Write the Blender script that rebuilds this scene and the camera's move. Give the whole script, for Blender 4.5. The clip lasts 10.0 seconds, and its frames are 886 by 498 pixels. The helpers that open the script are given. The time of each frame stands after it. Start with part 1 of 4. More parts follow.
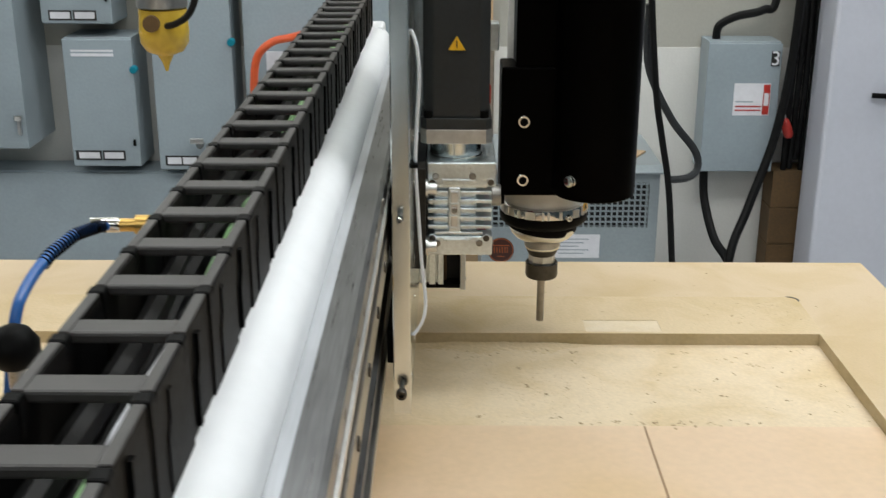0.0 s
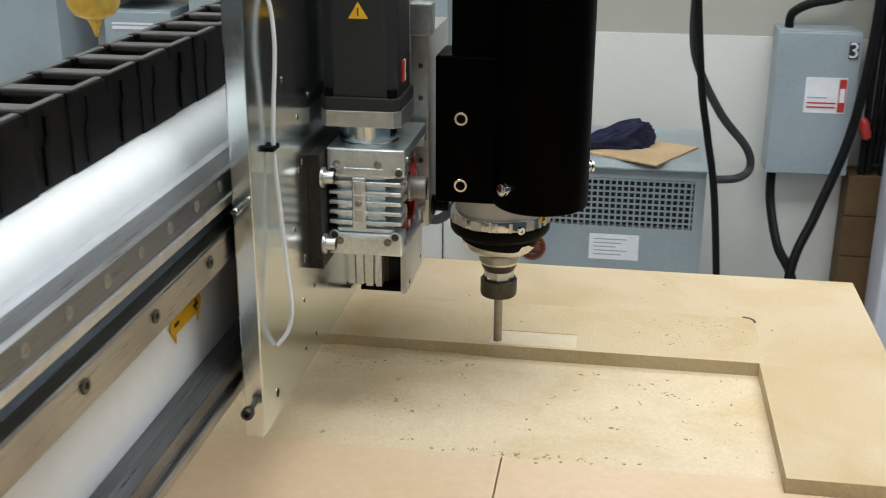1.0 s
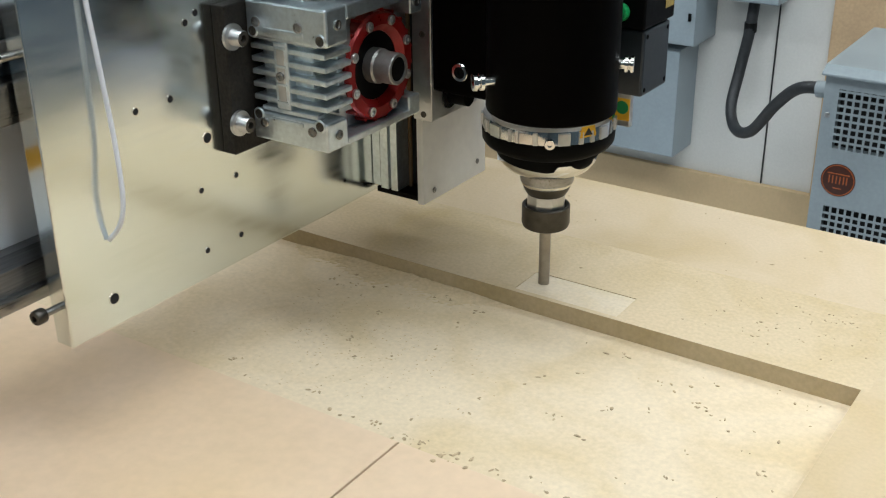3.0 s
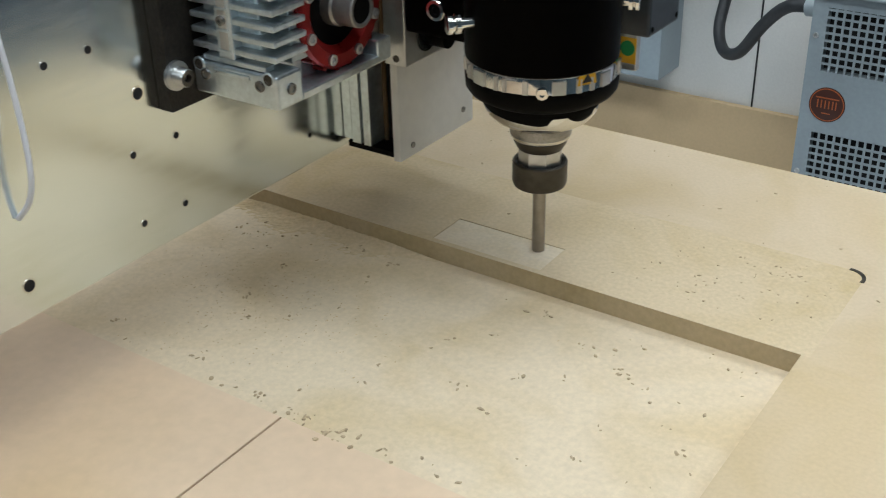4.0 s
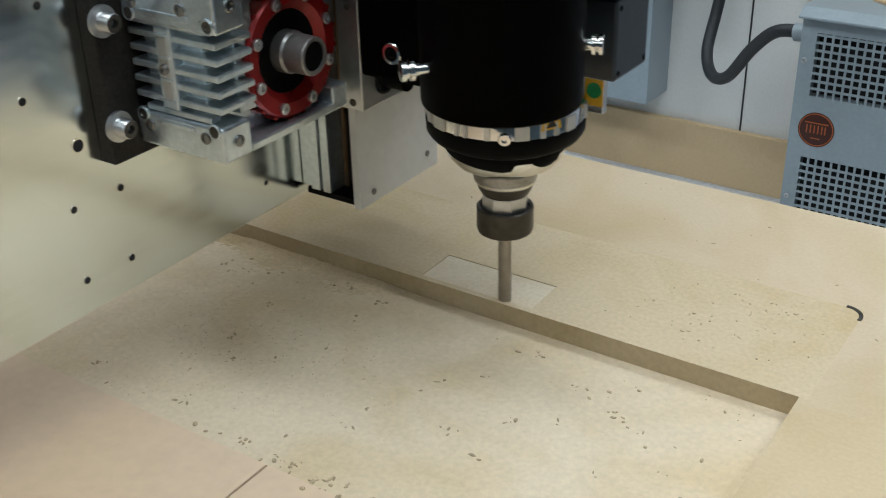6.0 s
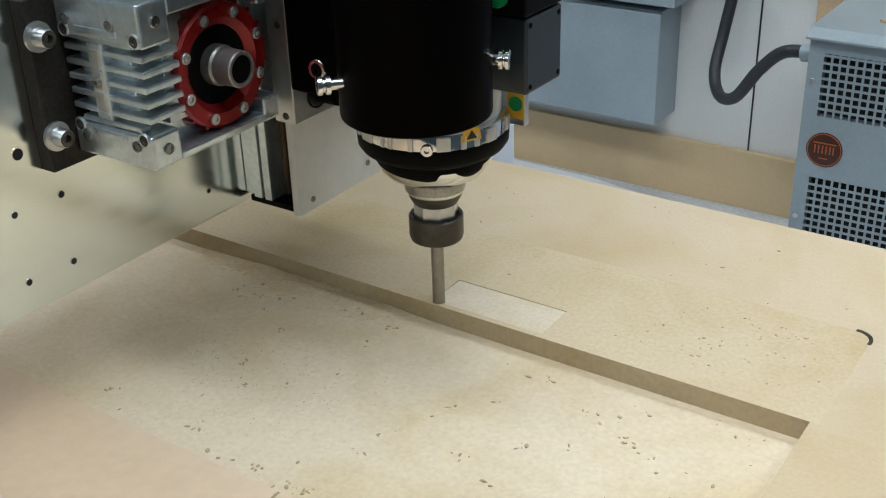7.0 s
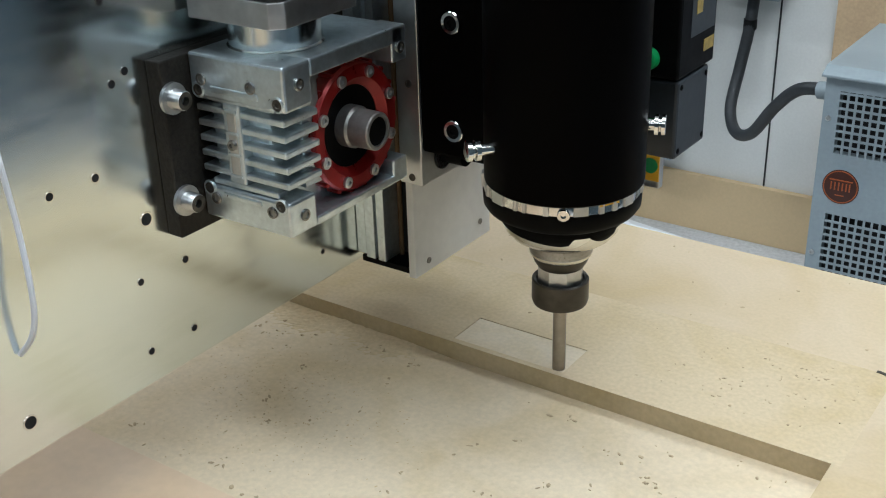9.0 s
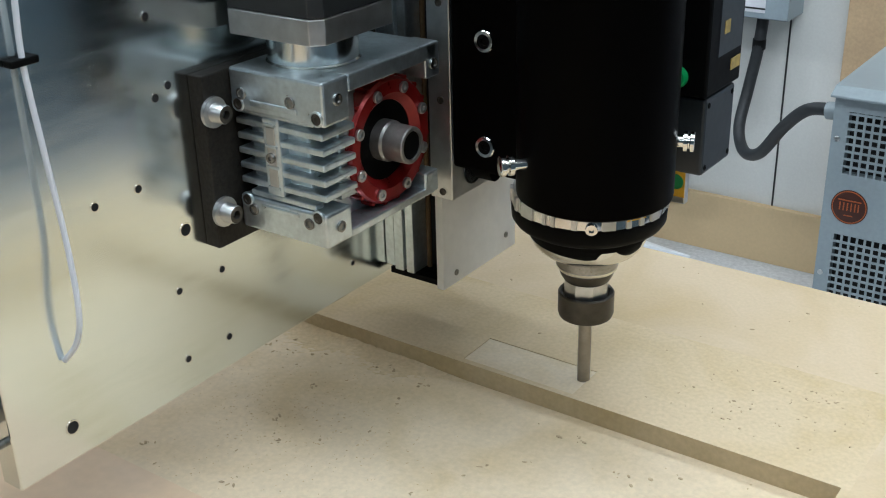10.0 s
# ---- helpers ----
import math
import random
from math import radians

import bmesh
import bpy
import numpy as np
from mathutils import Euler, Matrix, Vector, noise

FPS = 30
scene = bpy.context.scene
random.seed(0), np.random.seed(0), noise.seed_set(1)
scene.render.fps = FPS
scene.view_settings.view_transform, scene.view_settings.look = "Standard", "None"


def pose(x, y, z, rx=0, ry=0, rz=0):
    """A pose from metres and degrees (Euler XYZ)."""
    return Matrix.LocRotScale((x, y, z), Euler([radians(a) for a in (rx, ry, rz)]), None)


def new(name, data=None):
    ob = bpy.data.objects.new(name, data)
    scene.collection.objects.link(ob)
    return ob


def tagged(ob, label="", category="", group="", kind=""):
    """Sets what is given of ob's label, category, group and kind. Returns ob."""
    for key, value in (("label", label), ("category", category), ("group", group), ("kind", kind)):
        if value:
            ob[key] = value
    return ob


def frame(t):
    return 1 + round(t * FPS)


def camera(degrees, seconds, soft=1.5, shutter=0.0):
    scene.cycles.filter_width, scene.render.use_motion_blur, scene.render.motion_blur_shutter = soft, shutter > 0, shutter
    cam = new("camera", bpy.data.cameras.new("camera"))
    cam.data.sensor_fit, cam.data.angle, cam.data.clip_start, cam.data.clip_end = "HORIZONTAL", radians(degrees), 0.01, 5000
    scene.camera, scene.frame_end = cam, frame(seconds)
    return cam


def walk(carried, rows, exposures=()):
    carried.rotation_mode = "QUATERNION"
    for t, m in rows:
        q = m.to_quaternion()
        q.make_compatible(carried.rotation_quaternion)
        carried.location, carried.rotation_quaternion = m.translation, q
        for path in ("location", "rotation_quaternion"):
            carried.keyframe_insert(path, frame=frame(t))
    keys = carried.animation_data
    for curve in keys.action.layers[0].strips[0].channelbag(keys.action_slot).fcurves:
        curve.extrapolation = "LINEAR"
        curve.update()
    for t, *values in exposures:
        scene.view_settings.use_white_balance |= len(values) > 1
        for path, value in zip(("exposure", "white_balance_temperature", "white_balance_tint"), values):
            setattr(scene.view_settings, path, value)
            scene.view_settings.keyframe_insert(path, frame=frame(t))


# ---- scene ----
# camera: seconds, place, yaw, pitch, roll
cam = camera(42.26, 10.0, soft=1.1, shutter=0.3)
PATH = [
    (0.0, -0.0000, 0.0000, 1.6153, 0.222, -19.201, -0.151),
    (0.5, 0.1963, 0.0647, 1.5936, 1.583, -20.899, 0.089),
    (1.0, 0.3825, 0.2080, 1.5617, 9.004, -19.706, -0.223),
    (1.5, 0.5373, 0.3247, 1.5425, 13.792, -22.425, 1.049),
    (2.0, 0.7244, 0.4384, 1.5447, 23.712, -23.112, -0.296),
    (2.2, 0.7725, 0.4776, 1.5363, 26.990, -23.201, 0.148),
    (3.3, 0.7676, 0.7833, 1.4378, 34.850, -26.089, 0.767),
    (3.5, 0.7670, 0.8089, 1.4365, 35.052, -27.280, 1.207),
    (4.0, 0.7892, 0.8651, 1.4278, 34.285, -28.935, 1.264),
    (4.5, 0.7829, 0.8764, 1.4319, 34.014, -28.643, 1.335),
    (5.0, 0.7766, 0.8782, 1.4317, 34.192, -28.383, 1.279),
    (5.2, 0.7785, 0.8788, 1.4318, 33.997, -28.038, 1.351),
    (6.5, 0.7698, 0.8901, 1.4361, 33.482, -27.958, 1.070),
    (7.0, 0.7725, 0.8845, 1.4412, 33.878, -27.072, 1.602),
    (7.5, 0.7710, 0.8799, 1.4432, 34.160, -26.687, 1.360),
    (8.0, 0.7700, 0.8804, 1.4457, 34.284, -25.916, 1.600),
    (8.5, 0.7691, 0.8786, 1.4515, 34.591, -25.978, 1.277),
    (9.0, 0.7685, 0.8747, 1.4525, 34.598, -25.516, 1.539),
    (9.5, 0.7695, 0.8752, 1.4569, 34.979, -25.162, 1.449),
    (10.0, 0.7665, 0.8714, 1.4586, 35.060, -24.728, 1.349),
]
walk(cam, [(t, pose(x, y, z, 90 + pitch, roll, yaw)) for t, x, y, z, yaw, pitch, roll in PATH],
     exposures=[(0.0, -0.28, 6400, 10.5), (1.0, -0.18, 6300, 10), (2.0, -0.05, 6070, 9), (3.5, -0.18, 5910, 8.7), (4.5, -0.43, 5760, 8), (5.0, -0.46, 5740, 7.5), (6.5, -0.35, 5720, 8), (7.5, -0.23, 5700, 8), (8.5, -0.15, 5680, 8), (10.0, -0.1, 5650, 8)])

# machine: seconds, gantry along x, carriage along y, spindle along z
DRIVE = [
    (0.0, 0.0000, 0.0000, 0.0000),
    (0.5, 0.0752, -0.0080, 0.0004),
    (1.0, 0.0812, -0.0098, -0.0161),
    (1.5, 0.1641, 0.0020, -0.0178),
    (2.0, 0.1768, 0.0070, -0.0173),
    (2.2, 0.1430, 0.0080, -0.0178),
    (2.55, 0.0870, 0.0050, -0.0175),
    (2.9, 0.0860, 0.0060, -0.0175),
    (3.3, 0.1400, 0.0070, -0.0175),
    (3.5, 0.1716, 0.0020, -0.0162),
    (3.8, 0.1760, 0.0080, -0.0162),
    (4.0, 0.1690, 0.0120, -0.0162),
    (4.2, 0.1140, 0.0150, -0.0155),
    (4.5, 0.0850, 0.0080, -0.0148),
    (4.8, 0.0780, 0.0120, -0.0155),
    (5.0, 0.0950, 0.0180, -0.0163),
    (5.2, 0.1340, 0.0230, -0.0164),
    (5.5, 0.1800, 0.0240, -0.0164),
    (5.8, 0.1820, -0.0120, -0.0164),
    (6.1, 0.1420, -0.0200, -0.0100),
    (6.3, 0.1060, -0.0150, -0.0010),
    (6.5, 0.0850, -0.0190, 0.0000),
    (6.7, 0.0770, -0.0200, -0.0050),
    (6.9, 0.0770, -0.0210, -0.0155),
    (7.0, 0.0780, -0.0210, -0.0165),
    (7.5, 0.0800, 0.0200, -0.0163),
    (8.0, 0.1650, 0.0310, -0.0184),
    (8.5, 0.1850, 0.0100, -0.0163),
    (9.0, 0.1830, -0.0160, -0.0165),
    (9.5, 0.1870, -0.0050, -0.0170),
    (10.0, 0.1860, 0.0070, -0.0174),
]

# ---------------------------------------------------------------- light
world = bpy.data.worlds.new("world")
scene.world = world
world.use_nodes = True
world.node_tree.nodes["Background"].inputs[0].default_value = (0.75, 0.85, 1.0, 1)
world.node_tree.nodes["Background"].inputs[1].default_value = 0.05


def ceiling_lamp(x, y, z, sx, sy, power):
    data = bpy.data.lights.new("ceiling_lamp", "AREA")
    data.shape, data.size, data.size_y, data.energy = "RECTANGLE", sx, sy, power
    data.color = (0.96, 0.98, 0.955)
    ob = new("ceiling_lamp", data)
    ob.location = (x, y, z)
    return ob


# all out of view; (-1.2, 3.0) and (-0.9, -1.6) are added fill for wall boxes and boards
LAMPS = [(1.45, 2.8, 13), (1.5, 1.65, 19), (0.45, 1.1, 28), (1.5, -0.9, 10), (-0.9, -1.6, 23), (-1.2, 3.0, 22.5), (-2.6, 1.4, 35)]
for lx, ly, power in LAMPS:
    ceiling_lamp(lx, ly, 3.05, 2.3, 0.3, power)
scene.view_settings.exposure = 0.0

# ---------------------------------------------------------------- materials


def mat(name, color, rough=0.5, metal=0.0, grain=60.0, amount=0.12, blotch=3.0, blotch_amount=0.1, bump=0.0, stretch=None, tint=None, coat=0.0, spread=0.0, spec=0.5, warp=0.0):
    """A surface with grain and larger blotches in its colour, uneven gloss and a fine relief."""
    m = bpy.data.materials.new(name)
    m.use_nodes = True
    nt = m.node_tree
    b = nt.nodes["Principled BSDF"]
    b.inputs["Metallic"].default_value = metal
    b.inputs["Specular IOR Level"].default_value = spec
    if coat:
        b.inputs["Coat Weight"].default_value = coat
    tc = nt.nodes.new("ShaderNodeTexCoord")
    mp = nt.nodes.new("ShaderNodeMapping")
    if stretch:
        mp.inputs["Scale"].default_value = stretch
    nt.links.new(tc.outputs["Object"], mp.inputs["Vector"])
    fine = nt.nodes.new("ShaderNodeTexNoise")
    fine.inputs["Scale"].default_value = grain
    fine.inputs["Detail"].default_value = 6
    broad = nt.nodes.new("ShaderNodeTexNoise")
    broad.inputs["Scale"].default_value = blotch
    broad.inputs["Detail"].default_value = 6 if warp else 3
    broad.inputs["Distortion"].default_value = warp
    nt.links.new(mp.outputs[0], fine.inputs["Vector"])
    nt.links.new(tc.outputs["Object"], broad.inputs["Vector"])
    base = nt.nodes.new("ShaderNodeMix")
    base.data_type = "RGBA"
    tinted = tint or tuple(c * (1 - 2 * blotch_amount) for c in color)
    base.inputs["A"].default_value = (*color, 1)
    base.inputs["B"].default_value = (*tinted, 1)
    ramp = nt.nodes.new("ShaderNodeMapRange")
    ramp.inputs["From Min"].default_value, ramp.inputs["From Max"].default_value = 0.42, 0.68
    nt.links.new(broad.outputs["Fac"], ramp.inputs["Value"])
    nt.links.new(ramp.outputs[0], base.inputs["Factor"])
    dark = nt.nodes.new("ShaderNodeMapRange")
    dark.inputs["From Min"].default_value, dark.inputs["From Max"].default_value = 0.3, 0.7
    dark.inputs["To Min"].default_value, dark.inputs["To Max"].default_value = 1 - amount, 1 + amount
    nt.links.new(fine.outputs["Fac"], dark.inputs["Value"])
    mul = nt.nodes.new("ShaderNodeVectorMath")
    mul.operation = "SCALE"
    nt.links.new(base.outputs["Result"], mul.inputs[0])
    nt.links.new(dark.outputs[0], mul.inputs["Scale"])
    last = mul.outputs[0]
    if spread:
        info = nt.nodes.new("ShaderNodeObjectInfo")
        vary = nt.nodes.new("ShaderNodeMapRange")
        vary.inputs["To Min"].default_value, vary.inputs["To Max"].default_value = 1 - spread, 1 + spread
        nt.links.new(info.outputs["Random"], vary.inputs["Value"])
        again = nt.nodes.new("ShaderNodeVectorMath")
        again.operation = "SCALE"
        nt.links.new(last, again.inputs[0])
        nt.links.new(vary.outputs[0], again.inputs["Scale"])
        last = again.outputs[0]
    nt.links.new(last, b.inputs["Base Color"])
    gloss = nt.nodes.new("ShaderNodeMapRange")
    gloss.inputs["To Min"].default_value, gloss.inputs["To Max"].default_value = max(0.03, rough - 0.08), min(1, rough + 0.08)
    nt.links.new(fine.outputs["Fac"], gloss.inputs["Value"])
    nt.links.new(gloss.outputs[0], b.inputs["Roughness"])
    if bump:
        bp = nt.nodes.new("ShaderNodeBump")
        bp.inputs["Strength"].default_value = bump
        bp.inputs["Distance"].default_value = 0.002
        nt.links.new(fine.outputs["Fac"], bp.inputs["Height"])
        nt.links.new(bp.outputs[0], b.inputs["Normal"])
    return m


def glow(name, color, strength):
    m = bpy.data.materials.new(name)
    m.use_nodes = True
    b = m.node_tree.nodes["Principled BSDF"]
    b.inputs["Base Color"].default_value = (*color, 1)
    b.inputs["Emission Color"].default_value = (*color, 1)
    b.inputs["Emission Strength"].default_value = strength
    return m


MDF = mat("mdf_face", (0.585, 0.462, 0.305), 0.6, grain=260, amount=0.05, blotch=6.5, tint=(0.515, 0.388, 0.217), bump=0.05, warp=0.6)
MDF_EDGE = mat("mdf_cut_edge", (0.49, 0.39, 0.235), 0.85, grain=180, amount=0.08, blotch=14, tint=(0.43, 0.335, 0.18), bump=0.12, warp=0.5)
MDF_FLOOR = mat("mdf_surfaced", (0.665, 0.545, 0.375), 0.7, grain=230, amount=0.07, blotch=8, tint=(0.59, 0.46, 0.275), bump=0.08, warp=0.8)
MDF_MILLED = mat("mdf_milled_face", (0.59, 0.468, 0.298), 0.75, grain=240, amount=0.08, blotch=9, tint=(0.52, 0.395, 0.215), bump=0.1, warp=0.8)
MDF_BOARD = mat("mdf_board", (0.66, 0.495, 0.335), 0.4, grain=90, amount=0.04, blotch=4, tint=(0.61, 0.445, 0.27), bump=0.03, spread=0.03)
MDF_FRESH = mat("mdf_fresh_cut", (0.665, 0.565, 0.415), 0.85, grain=260, amount=0.07, blotch=28, tint=(0.63, 0.52, 0.35), bump=0.1, warp=0.6)
BEAM_LIGHT = mat("beam_pale_paint", (0.42, 0.44, 0.47), 0.35, 0.2, grain=60, amount=0.08, blotch=7, blotch_amount=0.1, stretch=(8, 0.25, 8))
DRIFT = mat("fine_mdf_dust", (0.64, 0.515, 0.335), 0.95, grain=240, amount=0.1, blotch=14, tint=(0.57, 0.44, 0.255), bump=0.2, warp=0.6)
GRIT = mat("tan_grit", (0.60, 0.44, 0.26), 0.95, grain=300, amount=0.2)
DUST = mat("mdf_dust", (0.49, 0.375, 0.23), 0.95, grain=300, amount=0.25)
ALU = mat("brushed_aluminium", (0.77, 0.82, 0.81), 0.185, 1.0, grain=40, amount=0.03, blotch=4, blotch_amount=0.04, stretch=(10, 0.5, 4))
ALU_DULL = mat("milled_aluminium", (0.60, 0.60, 0.59), 0.38, 1.0, grain=90, amount=0.1, blotch=12, blotch_amount=0.08, bump=0.05)
ALU_CAST = mat("cast_aluminium", (0.69, 0.76, 0.79), 0.31, 0.92, grain=160, amount=0.12, blotch=20, blotch_amount=0.1, bump=0.12)
STEEL = mat("ground_steel", (0.33, 0.32, 0.30), 0.3, 1.0, grain=60, amount=0.12, blotch=8, blotch_amount=0.15, bump=0.03, stretch=(8, 0.25, 8))
CHROME = mat("chromed_steel", (0.74, 0.73, 0.70), 0.09, 1.0, grain=50, amount=0.03, blotch=10, blotch_amount=0.04)
STEEL_DARK = mat("blackened_steel", (0.10, 0.09, 0.075), 0.42, 0.8, grain=150, amount=0.25, blotch=15, blotch_amount=0.2, bump=0.08)
RUSTY = mat("bare_steel_plate", (0.024, 0.020, 0.015), 0.55, 0.4, grain=320, amount=0.5, blotch=30, blotch_amount=0.2, bump=0.25)
HUB_STEEL = mat("dull_shaft_steel", (0.34, 0.33, 0.31), 0.45, 0.85, grain=140, amount=0.15, blotch=30, blotch_amount=0.12, bump=0.05)
DULL_YELLOW = mat("faded_yellow_label", (0.40, 0.28, 0.07), 0.5, grain=200, amount=0.3)
NUT = mat("collet_nut_steel", (0.075, 0.066, 0.052), 0.4, 0.7, grain=120, amount=0.2, blotch=30, blotch_amount=0.15, bump=0.06)
BIT = mat("cutter_steel", (0.33, 0.30, 0.26), 0.35, 0.9, grain=90, amount=0.15)
BLACK_COVER = mat("black_satin_paint", (0.0016, 0.0013, 0.0011), 0.36, grain=120, amount=0.15, blotch=4, blotch_amount=0.1, bump=0.02, spec=0.018)
BLACK = mat("black_plastic", (0.003, 0.003, 0.003), 0.5, grain=120, amount=0.2, blotch=6, spec=0.06)
CHAIN = mat("chain_plastic", (0.0095, 0.0085, 0.0075), 0.5, grain=150, amount=0.5, blotch=8, blotch_amount=0.2, bump=0.06, spec=0.06)
CHAIN_BAR = mat("chain_bar_plastic", (0.045, 0.042, 0.040), 0.5, grain=120, amount=0.15, blotch=9, bump=0.04)
MOTOR = mat("motor_paint", (0.014, 0.0155, 0.016), 0.45, grain=150, amount=0.2, blotch=6, bump=0.04)
SLATE = mat("slate_paint", (0.018, 0.023, 0.027), 0.42, grain=150, amount=0.15, blotch=6, bump=0.04)
RED = mat("red_anodised", (0.25, 0.008, 0.007), 0.3, 0.4, grain=80, amount=0.12, blotch=12, blotch_amount=0.12)
WHITE = mat("white_enamel", (0.83, 0.85, 0.87), 0.4, grain=40, amount=0.02, blotch=3, blotch_amount=0.03)
WHITE_PLATE = mat("white_panel_paint", (0.75, 0.735, 0.69), 0.45, grain=80, amount=0.04, blotch=9, blotch_amount=0.06)
BEAM_GREY = mat("beam_grey_paint", (0.17, 0.20, 0.225), 0.3, 0.5, grain=60, amount=0.12, blotch=6, blotch_amount=0.15, stretch=(8, 0.25, 8))
BEAM_DARK = mat("beam_dark_channel", (0.14, 0.142, 0.145), 0.3, 0.7, grain=60, amount=0.25, blotch=7, blotch_amount=0.2, stretch=(8, 0.25, 8))
YELLOW = mat("yellow_sticker", (0.80, 0.44, 0.01), 0.45, grain=60, amount=0.05)
YELLOW_BOWL = mat("yellow_bowl", (0.62, 0.42, 0.05), 0.25, grain=30, amount=0.15, blotch=20, blotch_amount=0.2)
INK = mat("black_print", (0.015, 0.014, 0.013), 0.6, grain=60, amount=0.05)
PAPER = mat("white_label", (0.74, 0.74, 0.77), 0.55, grain=70, amount=0.04)
GREY_BOX = mat("grey_enclosure_paint", (0.30, 0.355, 0.385), 0.42, grain=110, amount=0.04, blotch=3, blotch_amount=0.08, bump=0.03)
CHILLER = mat("chiller_grey_paint", (0.285, 0.33, 0.348), 0.4, grain=110, amount=0.05, blotch=4, blotch_amount=0.07, bump=0.04)
# flat black that paints the shade inside holes, the slot and the grilles
SHADE_BLACK = mat("black_for_shade", (0.006, 0.006, 0.0065), 0.8, grain=60, amount=0.2)
WALL = mat("wall_paint", (0.70, 0.69, 0.65), 0.6, grain=160, amount=0.03, blotch=1.5, blotch_amount=0.05, bump=0.03)
# darker copy of WALL: the shade on the upper wall is in the colour
WALL_SHADE = mat("shaded_wall_paint", (0.42, 0.41, 0.36), 0.6, grain=160, amount=0.03, blotch=1.5, blotch_amount=0.05, bump=0.03)
CABINET_WHITE = mat("pale_cabinet_paint", (0.56, 0.575, 0.64), 0.35, grain=70, amount=0.02, blotch=2, blotch_amount=0.05)
PLANK = mat("brown_board", (0.64, 0.475, 0.27), 0.7, grain=120, amount=0.035, blotch=4, blotch_amount=0.08, bump=0.06)
CARD = mat("cardboard", (0.54, 0.38, 0.22), 0.8, grain=140, amount=0.08, blotch=6, blotch_amount=0.08, bump=0.05)
CARTON = mat("brown_carton", (0.11, 0.062, 0.022), 0.8, grain=120, amount=0.15, blotch=6, blotch_amount=0.15)
CONCRETE = mat("concrete", (0.60, 0.60, 0.60), 0.6, grain=90, amount=0.15, blotch=2.5, blotch_amount=0.12, bump=0.1)
# dark bluish colour chosen for what the aluminium plate reflects
WALL_DARK = mat("dark_unseen_wall", (0.07, 0.10, 0.12), 0.7, grain=160, amount=0.05, blotch=1.2, blotch_amount=0.15)
CEILING = mat("ceiling_paint", (0.7, 0.7, 0.68), 0.8, grain=90, amount=0.04)
NAVY = mat("navy_cloth", (0.008, 0.011, 0.042), 0.9, grain=400, amount=0.3, blotch=20, blotch_amount=0.2, bump=0.3)
RUBBER = mat("black_rubber", (0.004, 0.004, 0.004), 0.5, grain=100, amount=0.2, spec=0.2)
CONDUIT = mat("grey_conduit", (0.03, 0.032, 0.034), 0.45, grain=90, amount=0.15, blotch=10, spec=0.3)
WIRE = mat("white_tube", (0.74, 0.76, 0.80), 0.35, grain=60, amount=0.02)
BLUE_HOSE = mat("blue_hose", (0.01, 0.10, 0.35), 0.35, grain=60, amount=0.08)
ORANGE = mat("orange_hose", (0.72, 0.11, 0.03), 0.4, grain=60, amount=0.08)
BRASS = mat("brass", (0.62, 0.40, 0.12), 0.3, 0.9, grain=60, amount=0.08)
GREEN = mat("green_wire", (0.24, 0.46, 0.20), 0.45, grain=60, amount=0.1)
GREEN_LAMP = mat("green_plug", (0.02, 0.30, 0.08), 0.3, grain=60, amount=0.08)
RED_WIRE = mat("red_wire", (0.45, 0.03, 0.02), 0.45, grain=60, amount=0.1)
TEAL = mat("teal_cap", (0.0, 0.20, 0.28), 0.4, grain=60, amount=0.1)
DISC = mat("badge_brown", (0.05, 0.014, 0.008), 0.4, grain=60, amount=0.1)
DISC_LINE = mat("badge_copper", (0.36, 0.09, 0.02), 0.4, grain=60, amount=0.1)
TUBE_LIGHT = glow("lamp_tube", (0.96, 0.98, 0.955), 6.0)

# ---------------------------------------------------------------- mesh helpers
HOME = {}


def thing(name, home, label, category, group="", kind=""):
    ob = new(name)
    ob.empty_display_size = 0.05
    ob.location = home
    HOME[ob] = Vector(home)
    return tagged(ob, label, category, group, kind)


def root(ob):
    while ob.parent:
        ob = ob.parent
    return ob


def part(name, bm, material, parent=None, label="", smooth=False):
    """Links a bmesh, given in world places, as one mesh under a thing or a part."""
    home = HOME[root(parent)] if parent else Vector((0, 0, 0))
    bmesh.ops.translate(bm, verts=bm.verts, vec=-home)
    me = bpy.data.meshes.new(name)
    bm.normal_update()
    if smooth:
        for f in bm.faces:
            f.smooth = True
        for e in bm.edges:
            if len(e.link_faces) == 2 and e.calc_face_angle(0) > radians(35):
                e.smooth = False
    bm.to_mesh(me)
    bm.free()
    me.materials.append(material)
    ob = new(name, me)
    if parent:
        ob.parent = parent
    if label:
        ob["label"] = label
    return ob


def setting(name, bm, material, label):
    return tagged(part(name, bm, material), label, "", "", "structure")


def box(x0, x1, y0, y1, z0, z1, bevel=0.0, seg=2, bm=None):
    own = bmesh.new()
    bmesh.ops.create_cube(own, size=1)
    for v in own.verts:
        v.co = Vector(((x0 + x1) / 2 + v.co.x * (x1 - x0), (y0 + y1) / 2 + v.co.y * (y1 - y0), (z0 + z1) / 2 + v.co.z * (z1 - z0)))
    if bevel:
        bmesh.ops.bevel(own, geom=own.edges[:], offset=bevel, segments=seg, profile=0.5, affect="EDGES")
    return merge(bm, own)


def merge(bm, own):
    if bm is None:
        return own
    me = bpy.data.meshes.new("scratch")
    own.to_mesh(me)
    own.free()
    bm.from_mesh(me)
    bpy.data.meshes.remove(me)
    return bm


